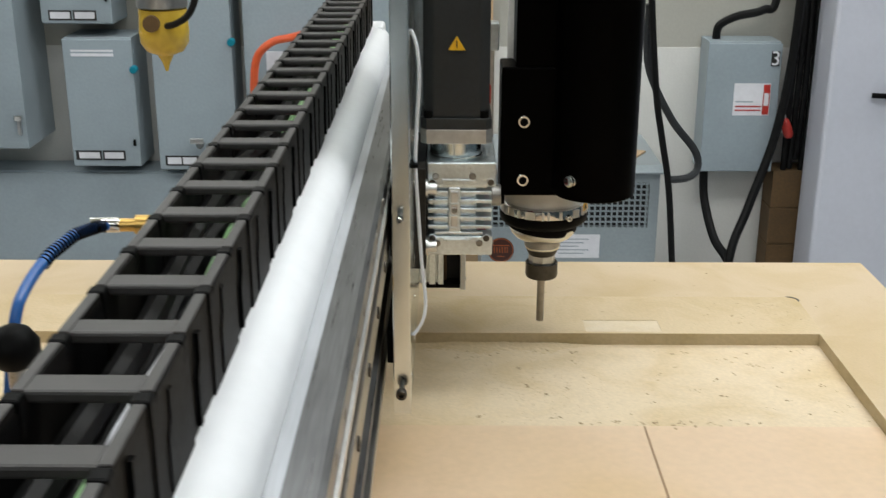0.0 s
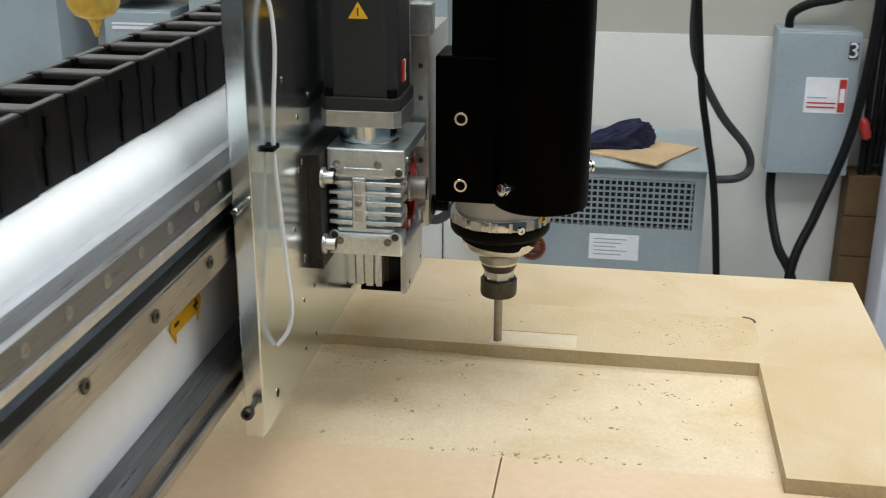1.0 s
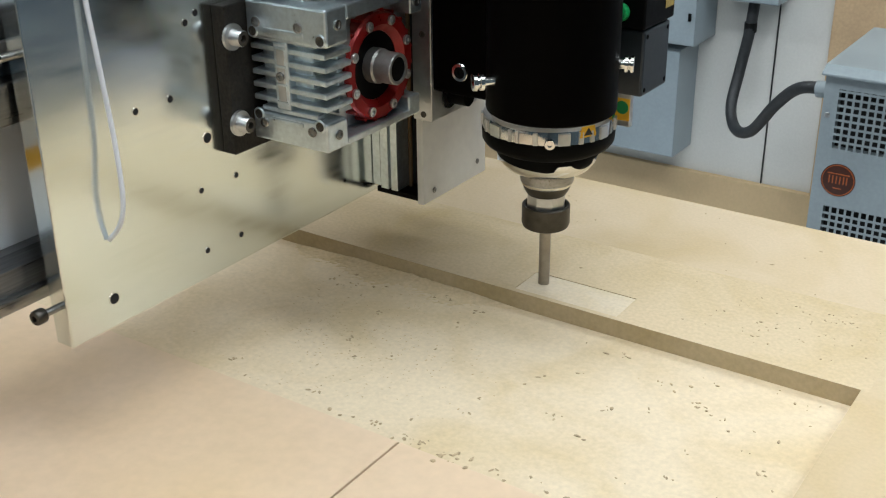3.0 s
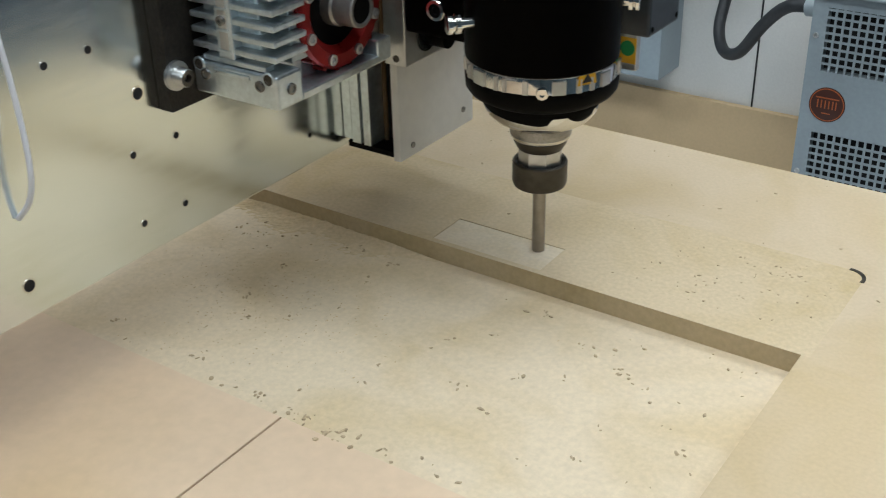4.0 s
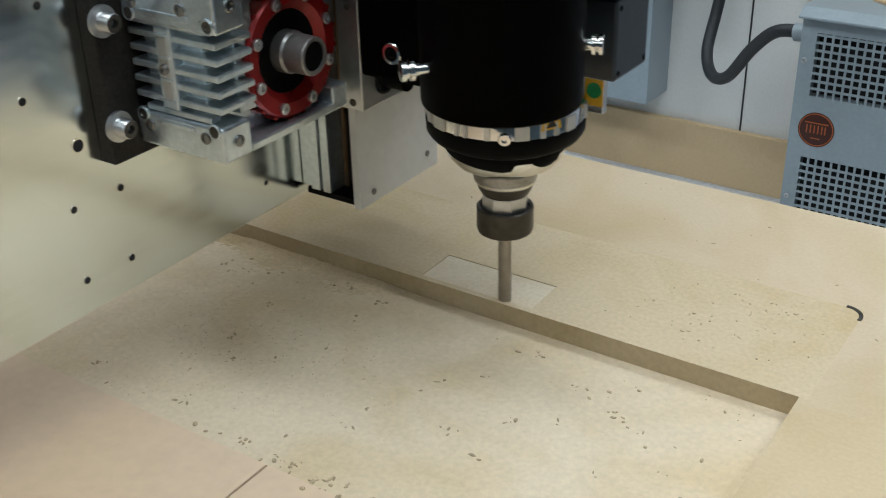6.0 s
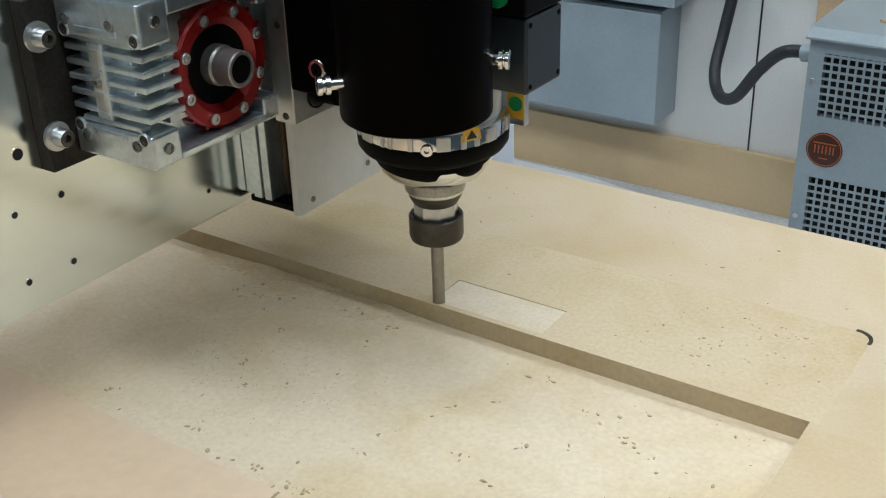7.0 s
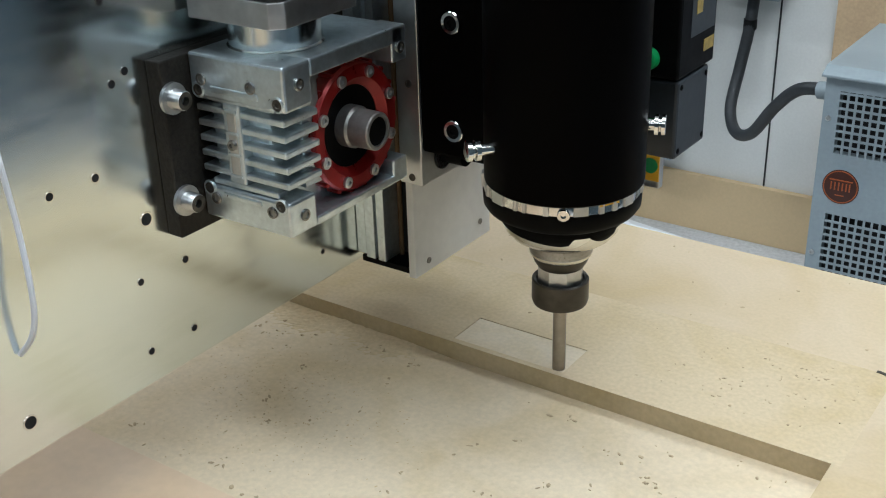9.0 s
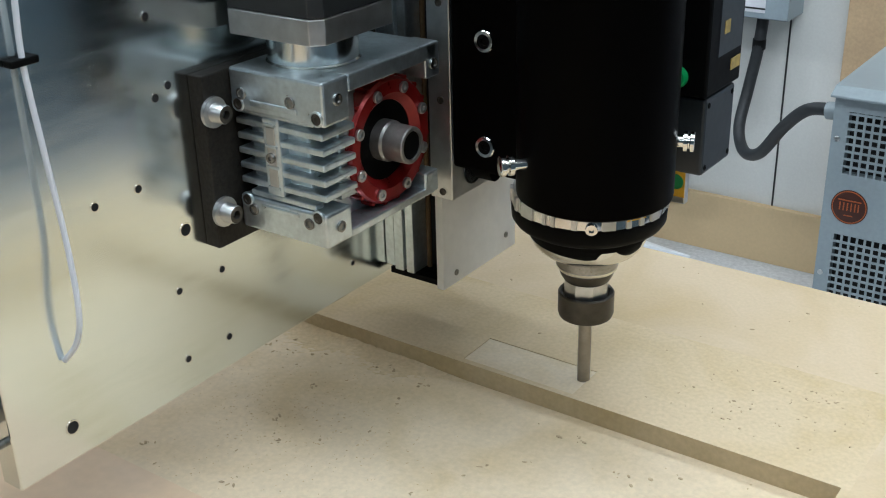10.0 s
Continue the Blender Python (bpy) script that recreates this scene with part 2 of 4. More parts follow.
def lathe(profile, centre, axis="z", seg=40, bm=None, cap=True):
    """Turns (radius, along) pairs about an axis through centre."""
    own = bmesh.new()
    rings = []
    for r, h in profile:
        ring = []
        for k in range(seg):
            a = 2 * math.pi * k / seg
            c, s = r * math.cos(a), r * math.sin(a)
            p = {"z": (c, s, h), "x": (h, c, s), "y": (s, h, c)}[axis]
            ring.append(own.verts.new(Vector(centre) + Vector(p)))
        rings.append(ring)
    for a, b in zip(rings, rings[1:]):
        for k in range(seg):
            own.faces.new((a[k], a[(k + 1) % seg], b[(k + 1) % seg], b[k]))
    if cap:
        own.faces.new(rings[0][::-1])
        own.faces.new(rings[-1])
    bmesh.ops.recalc_face_normals(own, faces=own.faces)
    return merge(bm, own)


def sweep(points, radius, seg=10, steps=8, bm=None):
    """A round bar along a smooth line through the points."""
    pts = [Vector(p) for p in points]
    line = []
    for i in range(len(pts) - 1):
        p0, p1, p2, p3 = pts[max(i - 1, 0)], pts[i], pts[i + 1], pts[min(i + 2, len(pts) - 1)]
        for k in range(steps):
            t = k / steps
            line.append(0.5 * (2 * p1 + (p2 - p0) * t + (2 * p0 - 5 * p1 + 4 * p2 - p3) * t * t + (3 * p1 - p0 - 3 * p2 + p3) * t ** 3))
    line.append(pts[-1])
    own = bmesh.new()
    rings, side = [], None
    for i, p in enumerate(line):
        d = (line[min(i + 1, len(line) - 1)] - line[max(i - 1, 0)]).normalized()
        if side is None:
            side = d.orthogonal().normalized()
        side = (side - d * side.dot(d)).normalized()
        up = d.cross(side)
        rings.append([own.verts.new(p + radius * (side * math.cos(2 * math.pi * k / seg) + up * math.sin(2 * math.pi * k / seg))) for k in range(seg)])
    for a, b in zip(rings, rings[1:]):
        for k in range(seg):
            own.faces.new((a[k], a[(k + 1) % seg], b[(k + 1) % seg], b[k]))
    own.faces.new(rings[0][::-1])
    own.faces.new(rings[-1])
    bmesh.ops.recalc_face_normals(own, faces=own.faces)
    return merge(bm, own)


def prism(outline, lo, hi, axis="z", bevel=0.0, bm=None):
    """Pushes a flat outline along an axis. Outline pairs are (x, y), (y, z) or (x, z)."""
    own = bmesh.new()

    def put(a, b, h):
        return {"z": (a, b, h), "x": (h, a, b), "y": (a, h, b)}[axis]
    low = [own.verts.new(put(a, b, lo)) for a, b in outline]
    high = [own.verts.new(put(a, b, hi)) for a, b in outline]
    n = len(outline)
    own.faces.new(low[::-1])
    own.faces.new(high)
    for k in range(n):
        own.faces.new((low[k], low[(k + 1) % n], high[(k + 1) % n], high[k]))
    bmesh.ops.recalc_face_normals(own, faces=own.faces)
    if bevel:
        bmesh.ops.bevel(own, geom=own.edges[:], offset=bevel, segments=2, profile=0.5, affect="EDGES")
    return merge(bm, own)


def screw(place, axis, radius, height, hole=0.45, seg=16, bm=None):
    """A socket cap screw; its head rises along the axis ('x', '-y' ...), with a sunk socket."""
    sign = -1 if axis[0] == "-" else 1
    r, h = radius, height * sign
    prof = [(r * 0.96, 0), (r, h * 0.1), (r, h * 0.85), (r * 0.9, h), (r * hole, h), (r * hole, h * 0.35)]
    return lathe(prof, place, axis[-1], seg, bm)


FLOOR = 0.10

# ---------------------------------------------------------------- room
setting("floor", box(-4, 2.8, -3, 3.68, FLOOR - 0.15, FLOOR), CONCRETE, "pale grey concrete workshop floor")
setting("wall_north", box(-4, 2.8, 3.68, 3.83, FLOOR, 1.02), WALL, "off-white painted wall, lower part")
# same wall higher up, painted in the shaded colour
setting("wall_north_upper", box(-4, 2.8, 3.684, 3.83, 1.02, 3.2), WALL_SHADE, "upper part of the painted wall, shade put into its colour")
# walls out of view, added dark; the east one darkens the plate's reflection
setting("wall_south", box(-4, 2.8, -3.15, -3, FLOOR, 3.2), WALL_DARK, "unseen closing wall, added dark to deepen reflections")
setting("wall_west", box(-4.15, -4, -3.15, 3.83, FLOOR, 3.2), WALL_DARK, "unseen closing wall, added dark to deepen reflections")
setting("wall_east", box(2.8, 2.95, -3.15, 3.83, FLOOR, 3.2), WALL_DARK, "unseen closing wall, added dark to deepen reflections")
setting("ceiling", box(-4.15, 2.95, -3.15, 3.83, 3.2, 3.3), CEILING, "plain white ceiling")
setting("wall_joint", box(-0.1655, -0.1615, 3.677, 3.681, 0.26, 1.02), INK, "dark joint between two wall panels")
bm = box(-4, 0.10, 3.66, 3.68, FLOOR, 0.262, 0.002)
setting("baseboard", bm, PLANK, "brown fibreboard plank standing along the wall")

# fittings added out of view to go with the assumed lamps
for lx, ly, _ in LAMPS:
    lamp = thing("ceiling_light", (lx, ly, 3.2), "unseen white fluorescent ceiling light fitting, place assumed", "ceiling light", "ceiling lights")
    part("housing", box(lx - 1.2, lx + 1.2, ly - 0.2, ly + 0.2, 3.12, 3.2, 0.01), WHITE, lamp)
    for dy in (-0.12, -0.04, 0.04, 0.12):
        part("tube", lathe([(0.013, -1.15), (0.013, 1.15)], (lx, ly + dy, 3.1), "x", 12), TUBE_LIGHT, lamp, "glowing white tube", True)

# ---------------------------------------------------------------- machine table
TOP, LOW = 0.900, 0.8805
table = thing("router_table", (0, 1.0, FLOOR), "router table topped with pale fibreboard, pocketed in the middle", "machine table")
part("frame", box(-1.25, 0.74, -0.75, 1.96, 0.62, 0.84, 0.01), BEAM_GREY, table, "grey steel table frame")
for fx in (-1.15, 0.64):
    for fy in (-0.65, 0.6, 1.86):
        part("leg", box(fx - 0.05, fx + 0.05, fy - 0.05, fy + 0.05, FLOOR, 0.62, 0.004), BEAM_GREY, table)
part("bed", box(-1.3, 0.762, -0.8, 1.985, 0.84, 0.8695), MDF, table, "fibreboard bed under the boards")


def levels(xs, ys, height):
    """A sheet of flat cells at their own heights, with upright faces where heights differ."""
    bm = bmesh.new()
    nx, ny = len(xs) - 1, len(ys) - 1

    def quad(*p):
        return bm.faces.new([bm.verts.new(q) for q in p])
    h = [[height(i, j) for j in range(ny)] for i in range(nx)]

    def at(i, j):
        v = h[i][j] if 0 <= i < nx and 0 <= j < ny else None
        return 0.8697 if v is None else v
    for i in range(nx):
        for j in range(ny):
            if h[i][j] is not None:
                quad((xs[i], ys[j], h[i][j]), (xs[i + 1], ys[j], h[i][j]), (xs[i + 1], ys[j + 1], h[i][j]), (xs[i], ys[j + 1], h[i][j]))
            for di, dj in ((-1, 0), (1, 0), (0, -1), (0, 1)):
                a, b = at(i, j), at(i + di, j + dj)
                if a > b + 1e-6:
                    if di:
                        x = xs[i + (di > 0)]
                        f = quad((x, ys[j], b), (x, ys[j + 1], b), (x, ys[j + 1], a), (x, ys[j], a))
                    else:
                        y = ys[j + (dj > 0)]
                        f = quad((xs[i], y, b), (xs[i + 1], y, b), (xs[i + 1], y, a), (xs[i], y, a))
                    f.material_index = 1
    bmesh.ops.remove_doubles(bm, verts=bm.verts, dist=1e-5)
    bmesh.ops.recalc_face_normals(bm, faces=bm.faces)
    return bm


XS = [-1.3, -0.9, 0.2205, 0.340, 0.586, 0.593, 0.762]
YS = [1.357, 1.655, 1.6615, 1.7085, 1.812, 1.985]


def sheet_height(i, j):
    if j == 0:
        return TOP if i in (0, 5) or i == 4 else None
    if i == 2 and j == 2:
        return TOP - 0.0016
    return TOP


sheet = part("top_sheet", levels(XS, YS, sheet_height), MDF, table, "pale fibreboard sheet with a milled step")
sheet.data.materials.append(MDF_EDGE)
sheet.data.materials.append(MDF_MILLED)
for face in sheet.data.polygons:
    c = face.center + HOME[table]
    if face.normal.z > 0.5 and -0.9 < c.x < 0.593 and 1.655 < c.y < 1.812:
        face.material_index = 2
part("fresh_pocket", box(0.2200, 0.3405, 1.6610, 1.7090, TOP - 0.005, TOP - 0.0008), MDF_FRESH, table, "freshly milled pale shallow pocket")
# dark arc laid on the sheet paints the shade of a curved notch
arc_in = [(0.578 + 0.0135 * math.cos(radians(a)), 1.797 + 0.0135 * math.sin(radians(a))) for a in range(95, -16, -10)]
arc_out = [(0.5785 + 0.0165 * math.cos(radians(a)), 1.7975 + 0.0165 * math.sin(radians(a))) for a in range(-15, 96, 10)]
part("notch_shade", prism(arc_in + arc_out, 0.897, TOP + 0.0006, "z"), STEEL_DARK, table, "dark curved strip standing for the shade in a notch at the milled corner")
part("pocket_bottom", box(-0.9, 0.586, 1.384, 1.655, 0.8697, LOW, 0.0), MDF_FLOOR, table, "dusty milled pocket bottom")
for x0, x1 in ((-1.3, -0.4405), (-0.4385, 0.2672)):
    part("board", box(x0, x1, -0.8, 1.3835, 0.8697, LOW + 0.0012, 0.0004, 1), MDF_BOARD, table, "smooth pinkish fibreboard")
corner = [(0.2692, -0.8), (0.762, -0.8), (0.762, 1.3565), (0.5855, 1.3565), (0.5855, 1.3835), (0.2692, 1.3835)]
part("board", prism(corner, 0.8697, LOW + 0.0012, "z", 0.0004), MDF_BOARD, table, "smooth pinkish fibreboard")

# loose chips and dust crumbs lying on the boards
rng = random.Random(4)
bm = bmesh.new()


def crumb(bm, x, y, z, r):
    own = bmesh.new()
    bmesh.ops.create_icosphere(own, subdivisions=1, radius=r)
    a, sx, sy, sz = rng.uniform(0, 6.3), rng.uniform(0.6, 1.8), rng.uniform(0.4, 0.9), rng.uniform(0.25, 0.45)
    for v in own.verts:
        p = Vector((v.co.x * sx, v.co.y * sy, v.co.z * sz)) * rng.uniform(0.8, 1.2)
        v.co = Vector((x + p.x * math.cos(a) - p.y * math.sin(a), y + p.x * math.sin(a) + p.y * math.cos(a), z + p.z + r * 0.2))
    return merge(bm, own)


def surface(x, y):
    if y < 1.3835:
        return LOW + 0.0012
    if y < 1.655 and x < 0.586:
        return LOW
    return TOP


for _ in range(64):
    x, y = rng.uniform(0.02, 0.57), rng.uniform(1.39, 1.645)
    for _ in range(rng.choice((1, 2, 2, 3, 4))):
        px, py = x + rng.gauss(0, 0.0045), y + rng.gauss(0, 0.0035)
        crumb(bm, px, py, surface(px, py), rng.uniform(0.0007, 0.0023))
for _ in range(46):
    x, y = rng.gauss(0.29, 0.05), rng.gauss(1.390, 0.006)
    crumb(bm, x, y, surface(x, y), rng.uniform(0.0008, 0.0026))
for _ in range(70):
    x, y = rng.gauss(0.5, 0.05), rng.uniform(1.68, 1.80)
    if x < 0.58:
        crumb(bm, x, y, surface(x, y), rng.uniform(0.0006, 0.0016))
for _ in range(34):
    x, y = rng.uniform(0.1, 0.72), rng.uniform(1.72, 1.97)
    crumb(bm, x, y, surface(x, y), rng.uniform(0.0007, 0.0018))
grit = bmesh.new()
for _ in range(520):
    x, y = rng.gauss(0.13, 0.07), rng.gauss(1.52, 0.06)
    if 1.39 < y < 1.645:
        crumb(grit, x, y, surface(x, y), rng.uniform(0.0004, 0.0009))
tagged(part("sawdust_grit", grit, GRIT), "fine tan grit strewn beside the carriage", "sawdust", "", "stuff")
tagged(part("wood_chips", bm, DUST), "scattered brown fibreboard chips on the boards", "wood chips", "", "stuff")

# fine dust blown against the foot of the milled step
bm = bmesh.new()
NX, NY = 84, 22
grid = []
for i in range(NX + 1):
    x = -0.09 + 0.33 * i / NX
    column = []
    for j in range(NY + 1):
        y = 1.598 + 0.0565 * j / NY
        ripple = 0.55 + 0.35 * math.sin(23 * x + 1.3) * math.sin(61 * x + 0.4) + 0.2 * rng.uniform(-1, 1)
        reach = math.exp(-(1.6545 - y) / (0.009 + 0.007 * math.sin(31 * x) ** 2))
        ends = math.sin(math.pi * i / NX) ** 0.7
        column.append(bm.verts.new((x, y, LOW - 0.0009 + 0.0048 * ends * reach * (0.75 + 0.5 * ripple) + 0.0009 * ends * rng.uniform(0, 1))))
    grid.append(column)
for i in range(NX):
    for j in range(NY):
        bm.faces.new((grid[i][j], grid[i + 1][j], grid[i + 1][j + 1], grid[i][j + 1]))
tagged(part("sawdust", bm, DRIFT), "fine yellowish dust drifted against the milled step", "sawdust", "", "stuff")

# ---------------------------------------------------------------- gantry
gantry = thing("gantry_beam", (-0.19, 1.0, 1.03), "white steel gantry beam with steel rails along its side", "gantry beam")
Y0, Y1 = -0.75, 2.2
outline = [(-0.216, 1.035), (-0.108, 1.035), (-0.106, 1.262)]
outline += [(-0.138 + 0.032 * math.cos(radians(a)), 1.266 + 0.032 * math.sin(radians(a))) for a in range(0, 91, 10)]
outline += [(-0.216, 1.298)]
part("beam", prism(outline, Y0, Y1, "y"), WHITE, gantry, "glossy white beam with a rounded top edge", True)
part("top_strip", prism([(-0.1058, 1.2629), (-0.0925, 1.2618), (-0.0925, 1.2600), (-0.1058, 1.2600)], Y0, Y1, "y"), BEAM_LIGHT, gantry, "pale grey strip along the beam")
part("upper_channel", prism([(-0.106, 1.262), (-0.074, 1.2622), (-0.069, 1.2605), (-0.069, 1.2375), (-0.106, 1.2375)], Y0, Y1, "y"), BEAM_DARK, gantry, "dark upper channel")
part("upper_rail", prism([(-0.069, 1.2372), (-0.0665, 1.2366), (-0.0665, 1.2285), (-0.09, 1.2265), (-0.09, 1.2372)], Y0, Y1, "y"), ALU_DULL, gantry, "worn pale steel guide rail")
for k in range(-28, 17):
    part("channel_screw", screw((-0.069, 1.141 + 0.0622 * k, 1.2505), "x", 0.0056, 0.0008, 0.4, 12), HUB_STEEL, gantry, "", True)
part("middle_band", prism([(-0.106, 1.2355), (-0.0905, 1.2275), (-0.082, 1.206), (-0.106, 1.206)], Y0, Y1, "y"), BEAM_GREY, gantry, "blue-grey band between the rails")
part("lower_rail", box(-0.106, -0.0665, Y0, Y1, 1.172, 1.2055, 0.002), STEEL, gantry, "brown-grey steel guide rail with bolt holes")
y = 1.1575 - 0.1295 * 14
while y < 2.1:
    if y > Y0 + 0.1:
        part("rail_bolt", screw((-0.0675, y, 1.1915), "x", 0.0062, 0.003), STEEL_DARK, gantry, "", True)
    y += 0.1295
part("bottom_channel", prism([(-0.106, 1.058), (-0.09, 1.06), (-0.078, 1.052), (-0.078, 1.03), (-0.106, 1.03)], Y0, Y1, "y"), BEAM_DARK, gantry, "dark lower channel")
part("bottom_rail", box(-0.106, -0.072, Y0, Y1, 1.018, 1.031, 0.002), STEEL, gantry, "steel lower rail")
for gy in (-0.72, 2.22):
    part("upright", box(-0.21, -0.12, gy - 0.04, gy + 0.04, 0.70, 1.30, 0.006), WHITE, gantry, "white gantry upright")
    part("shoe", box(-0.34, -0.06, gy - 0.06, gy + 0.06, 0.62, 0.70, 0.006), BEAM_GREY, gantry)
# yellow double arrow on the white face
ay, az, ax = 1.187, 1.1245, -0.1055
arrow = [(-0.042, 0), (-0.028, 0.019), (-0.028, 0.0095), (0.028, 0.0095), (0.028, 0.019), (0.042, 0), (0.028, -0.019), (0.028, -0.0095), (-0.028, -0.0095), (-0.028, -0.019)]
sticker = part("arrow_sticker", prism([(ay + a, az + b) for a, b in arrow], -0.1065, ax, "x"), YELLOW, gantry, "yellow double-headed arrow sticker")
part("minus_mark", box(ax - 0.0005, ax + 0.0006, ay - 0.031, ay - 0.02, az - 0.0018, az + 0.0018), INK, sticker)
bm = box(ax - 0.0005, ax + 0.0006, ay + 0.019, ay + 0.031, az - 0.0016, az + 0.0016)
box(ax - 0.0005, ax + 0.0006, ay + 0.0234, ay + 0.0266, az - 0.006, az + 0.006, bm=bm)
part("plus_mark", bm, INK, sticker)

# cable chain lying on the beam
chain = thing("cable_chain", (-0.177, 1.0, 1.298), "black plastic cable chain with grey crossbars lying on the beam", "cable chain")
PITCH = 0.0714
cy = 0.495 - 15 * PITCH
while cy < 2.2:
    for side, x in ((1, -0.1455), (-1, -0.2085)):
        link = [(cy - 0.004, 1.2985), (cy + PITCH + 0.006, 1.2985), (cy + PITCH + 0.006, 1.352), (cy + PITCH - 0.006, 1.366), (cy + 0.008, 1.366), (cy - 0.004, 1.354)]
        off = 0.0016 if int(round(cy / PITCH)) % 2 else 0.0
        part("side_link", prism(link, x - 0.0035 + off, x + 0.0035 + off, "x", 0.0012), CHAIN, chain)
        part("link_rib", prism([(cy + 0.020, 1.303), (cy + 0.026, 1.303), (cy + 0.026, 1.33), (cy + 0.032, 1.338), (cy + 0.032, 1.358), (cy + 0.026, 1.358), (cy + 0.026, 1.342), (cy + 0.020, 1.333)], min(x + side * 0.003, x + side * 0.0062), max(x + side * 0.003, x + side * 0.0062), "x"), BLACK, chain)
        part("link_knuckle", box(x - 0.0052, x + 0.0052, cy - 0.006, cy + 0.006, 1.352, 1.3675, 0.002), BLACK, chain)
    # lighter strips paint dust and overhead light onto the links' top edges
    for x in (-0.1455, -0.2085):
        part("lit_top_edge", box(x - 0.0034, x + 0.0034, cy + 0.007, cy + PITCH - 0.007, 1.3655, 1.3673, 0.0006, 1), CHAIN_BAR, chain)
    part("crossbar", box(-0.206, -0.148, cy + 0.006, cy + 0.0265, 1.360, 1.367, 0.002), CHAIN_BAR, chain, "dark grey crossbar")
    part("bottom_bar", box(-0.206, -0.148, cy + 0.008, cy + 0.034, 1.299, 1.303, 0.001), CHAIN, chain)
    cy += PITCH
# thin black sheets put shade into the chain's inside
for x0, x1 in ((-0.2047, -0.2042), (-0.1498, -0.1493)):
    part("inside_shade", box(x0, x1, -0.55, 2.2, 1.3035, 1.361), BLACK, chain, "black sheet added to darken the inside of the chain")
part("inside_shade", box(-0.2041, -0.1499, -0.55, 2.2, 1.3035, 1.306), BLACK, chain)
for k, (x, z, r, m) in enumerate(((-0.160, 1.325, 0.0058, GREEN), (-0.1715, 1.323, 0.0058, GREEN), (-0.1535, 1.335, 0.0035, RED_WIRE), (-0.192, 1.330, 0.009, RUBBER), (-0.181, 1.320, 0.009, RUBBER), (-0.165, 1.319, 0.0075, RUBBER), (-0.1625, 1.326, 0.0045, WIRE))):
    w = [(x + 0.006 * math.sin(i * 1.7 + k), Y0 + i * 0.197, z + (0.004 if m is RUBBER else 0.009) * math.sin(i * 2.3 + 2 * k)) for i in range(16)]
    part("cable", sweep(w, r, 8, 4), m, chain, "", True)

# air hose and knob beside the chain
hose = thing("air_hose", (-0.25, 0.85, 1.30), "blue air hose with a brass fitting at the cable chain", "air hose")
HOSE = [(-0.262, 0.872, 1.331), (-0.2773, 0.866, 1.3312), (-0.2904, 0.85, 1.3302), (-0.3017, 0.82, 1.3235), (-0.3084, 0.785, 1.311), (-0.311, 0.762, 1.292), (-0.320, 0.75, 1.22), (-0.330, 0.735, 1.12), (-0.31, 0.74, 1.05), (-0.212, 0.75, 1.045)]
part("hose", sweep(HOSE, 0.0044, 12), BLUE_HOSE, hose, "", True)
# coil spring wound over the hose's end
coil, centre = [], [Vector(p) for p in HOSE[:5]]
for k in range(26 * 12 + 1):
    u = 0.6 + 2.7 * k / 312
    i = min(int(u), 3)
    p0, p1 = centre[i], centre[i + 1]
    along = (p1 - p0).normalized()
    side = along.cross(Vector((0, 0, 1))).normalized()
    a = 2 * math.pi * k / 12
    coil.append(p0.lerp(p1, u - i) + 0.0048 * (side * math.cos(a) + side.cross(along) * math.sin(a)))
part("spring_sleeve", sweep(coil, 0.0007, 5, 1), BLACK, hose, "black coil spring over the hose end", True)
part("ferrule", lathe([(0.0058, -0.022), (0.0062, -0.020), (0.0062, 0.0), (0.0050, 0.002)], (-0.262, 0.872, 1.331), "x", 14), CHROME, hose, "bright steel ferrule", True)
part("fitting", lathe([(0.0055, -0.030), (0.0055, -0.012), (0.0085, -0.012), (0.0085, 0.004), (0.006, 0.004), (0.006, 0.024)], (-0.236, 0.872, 1.331), "x", 12), BRASS, hose, "brass hose fitting", True)
knob = thing("clamp_knob", (-0.30, 0.73, 1.20), "round black clamp knob on a steel post", "knob")
part("ball", lathe([(0.004, -0.017), (0.012, -0.013), (0.018, -0.004), (0.018, 0.004), (0.012, 0.013), (0.004, 0.017)], (-0.300, 0.728, 1.288), "z", 24), BLACK, knob, "", True)
part("post", lathe([(0.006, 1.10), (0.006, 1.275)], (-0.300, 0.728, 0), "z", 14), STEEL, knob, "steel post", True)
part("arm", box(-0.306, -0.214, 0.718, 0.738, 1.10, 1.12, 0.002), STEEL_DARK, knob)

# air filter hanging behind the beam
filt = thing("air_filter", (-0.42, 1.70, 1.30), "amber yellow air filter bowl on a bracket behind the beam", "air filter")
part("bowl", lathe([(0.002, 1.303), (0.006, 1.316), (0.012, 1.327), (0.027, 1.333), (0.035, 1.345), (0.0365, 1.362), (0.035, 1.395)], (-0.417, 1.70, 0), "z", 28), YELLOW_BOWL, filt, "", True)
part("head", lathe([(0.030, 1.395), (0.037, 1.398), (0.037, 1.418), (0.026, 1.424), (0.026, 1.47)], (-0.417, 1.70, 0), "z", 28), ALU_DULL, filt, "grey metal filter head", True)
part("gauge", lathe([(0.012, -0.016), (0.012, 0.0)], (-0.425, 1.672, 1.378), "y", 18), CARTON, filt, "brown round gauge", True)
part("bracket", box(-0.426, -0.408, 1.72, 2.235, 1.464, 1.474), STEEL_DARK, filt)
part("cross_arm", box(-0.4265, -0.175, 2.235, 2.25, 1.462, 1.476), STEEL_DARK, filt)
part("post", box(-0.19, -0.175, 2.2352, 2.2498, 1.29, 1.4615), STEEL_DARK, filt)
part("clip", box(-0.43, -0.404, 1.700, 1.7205, 1.455, 1.476), STEEL_DARK, filt)
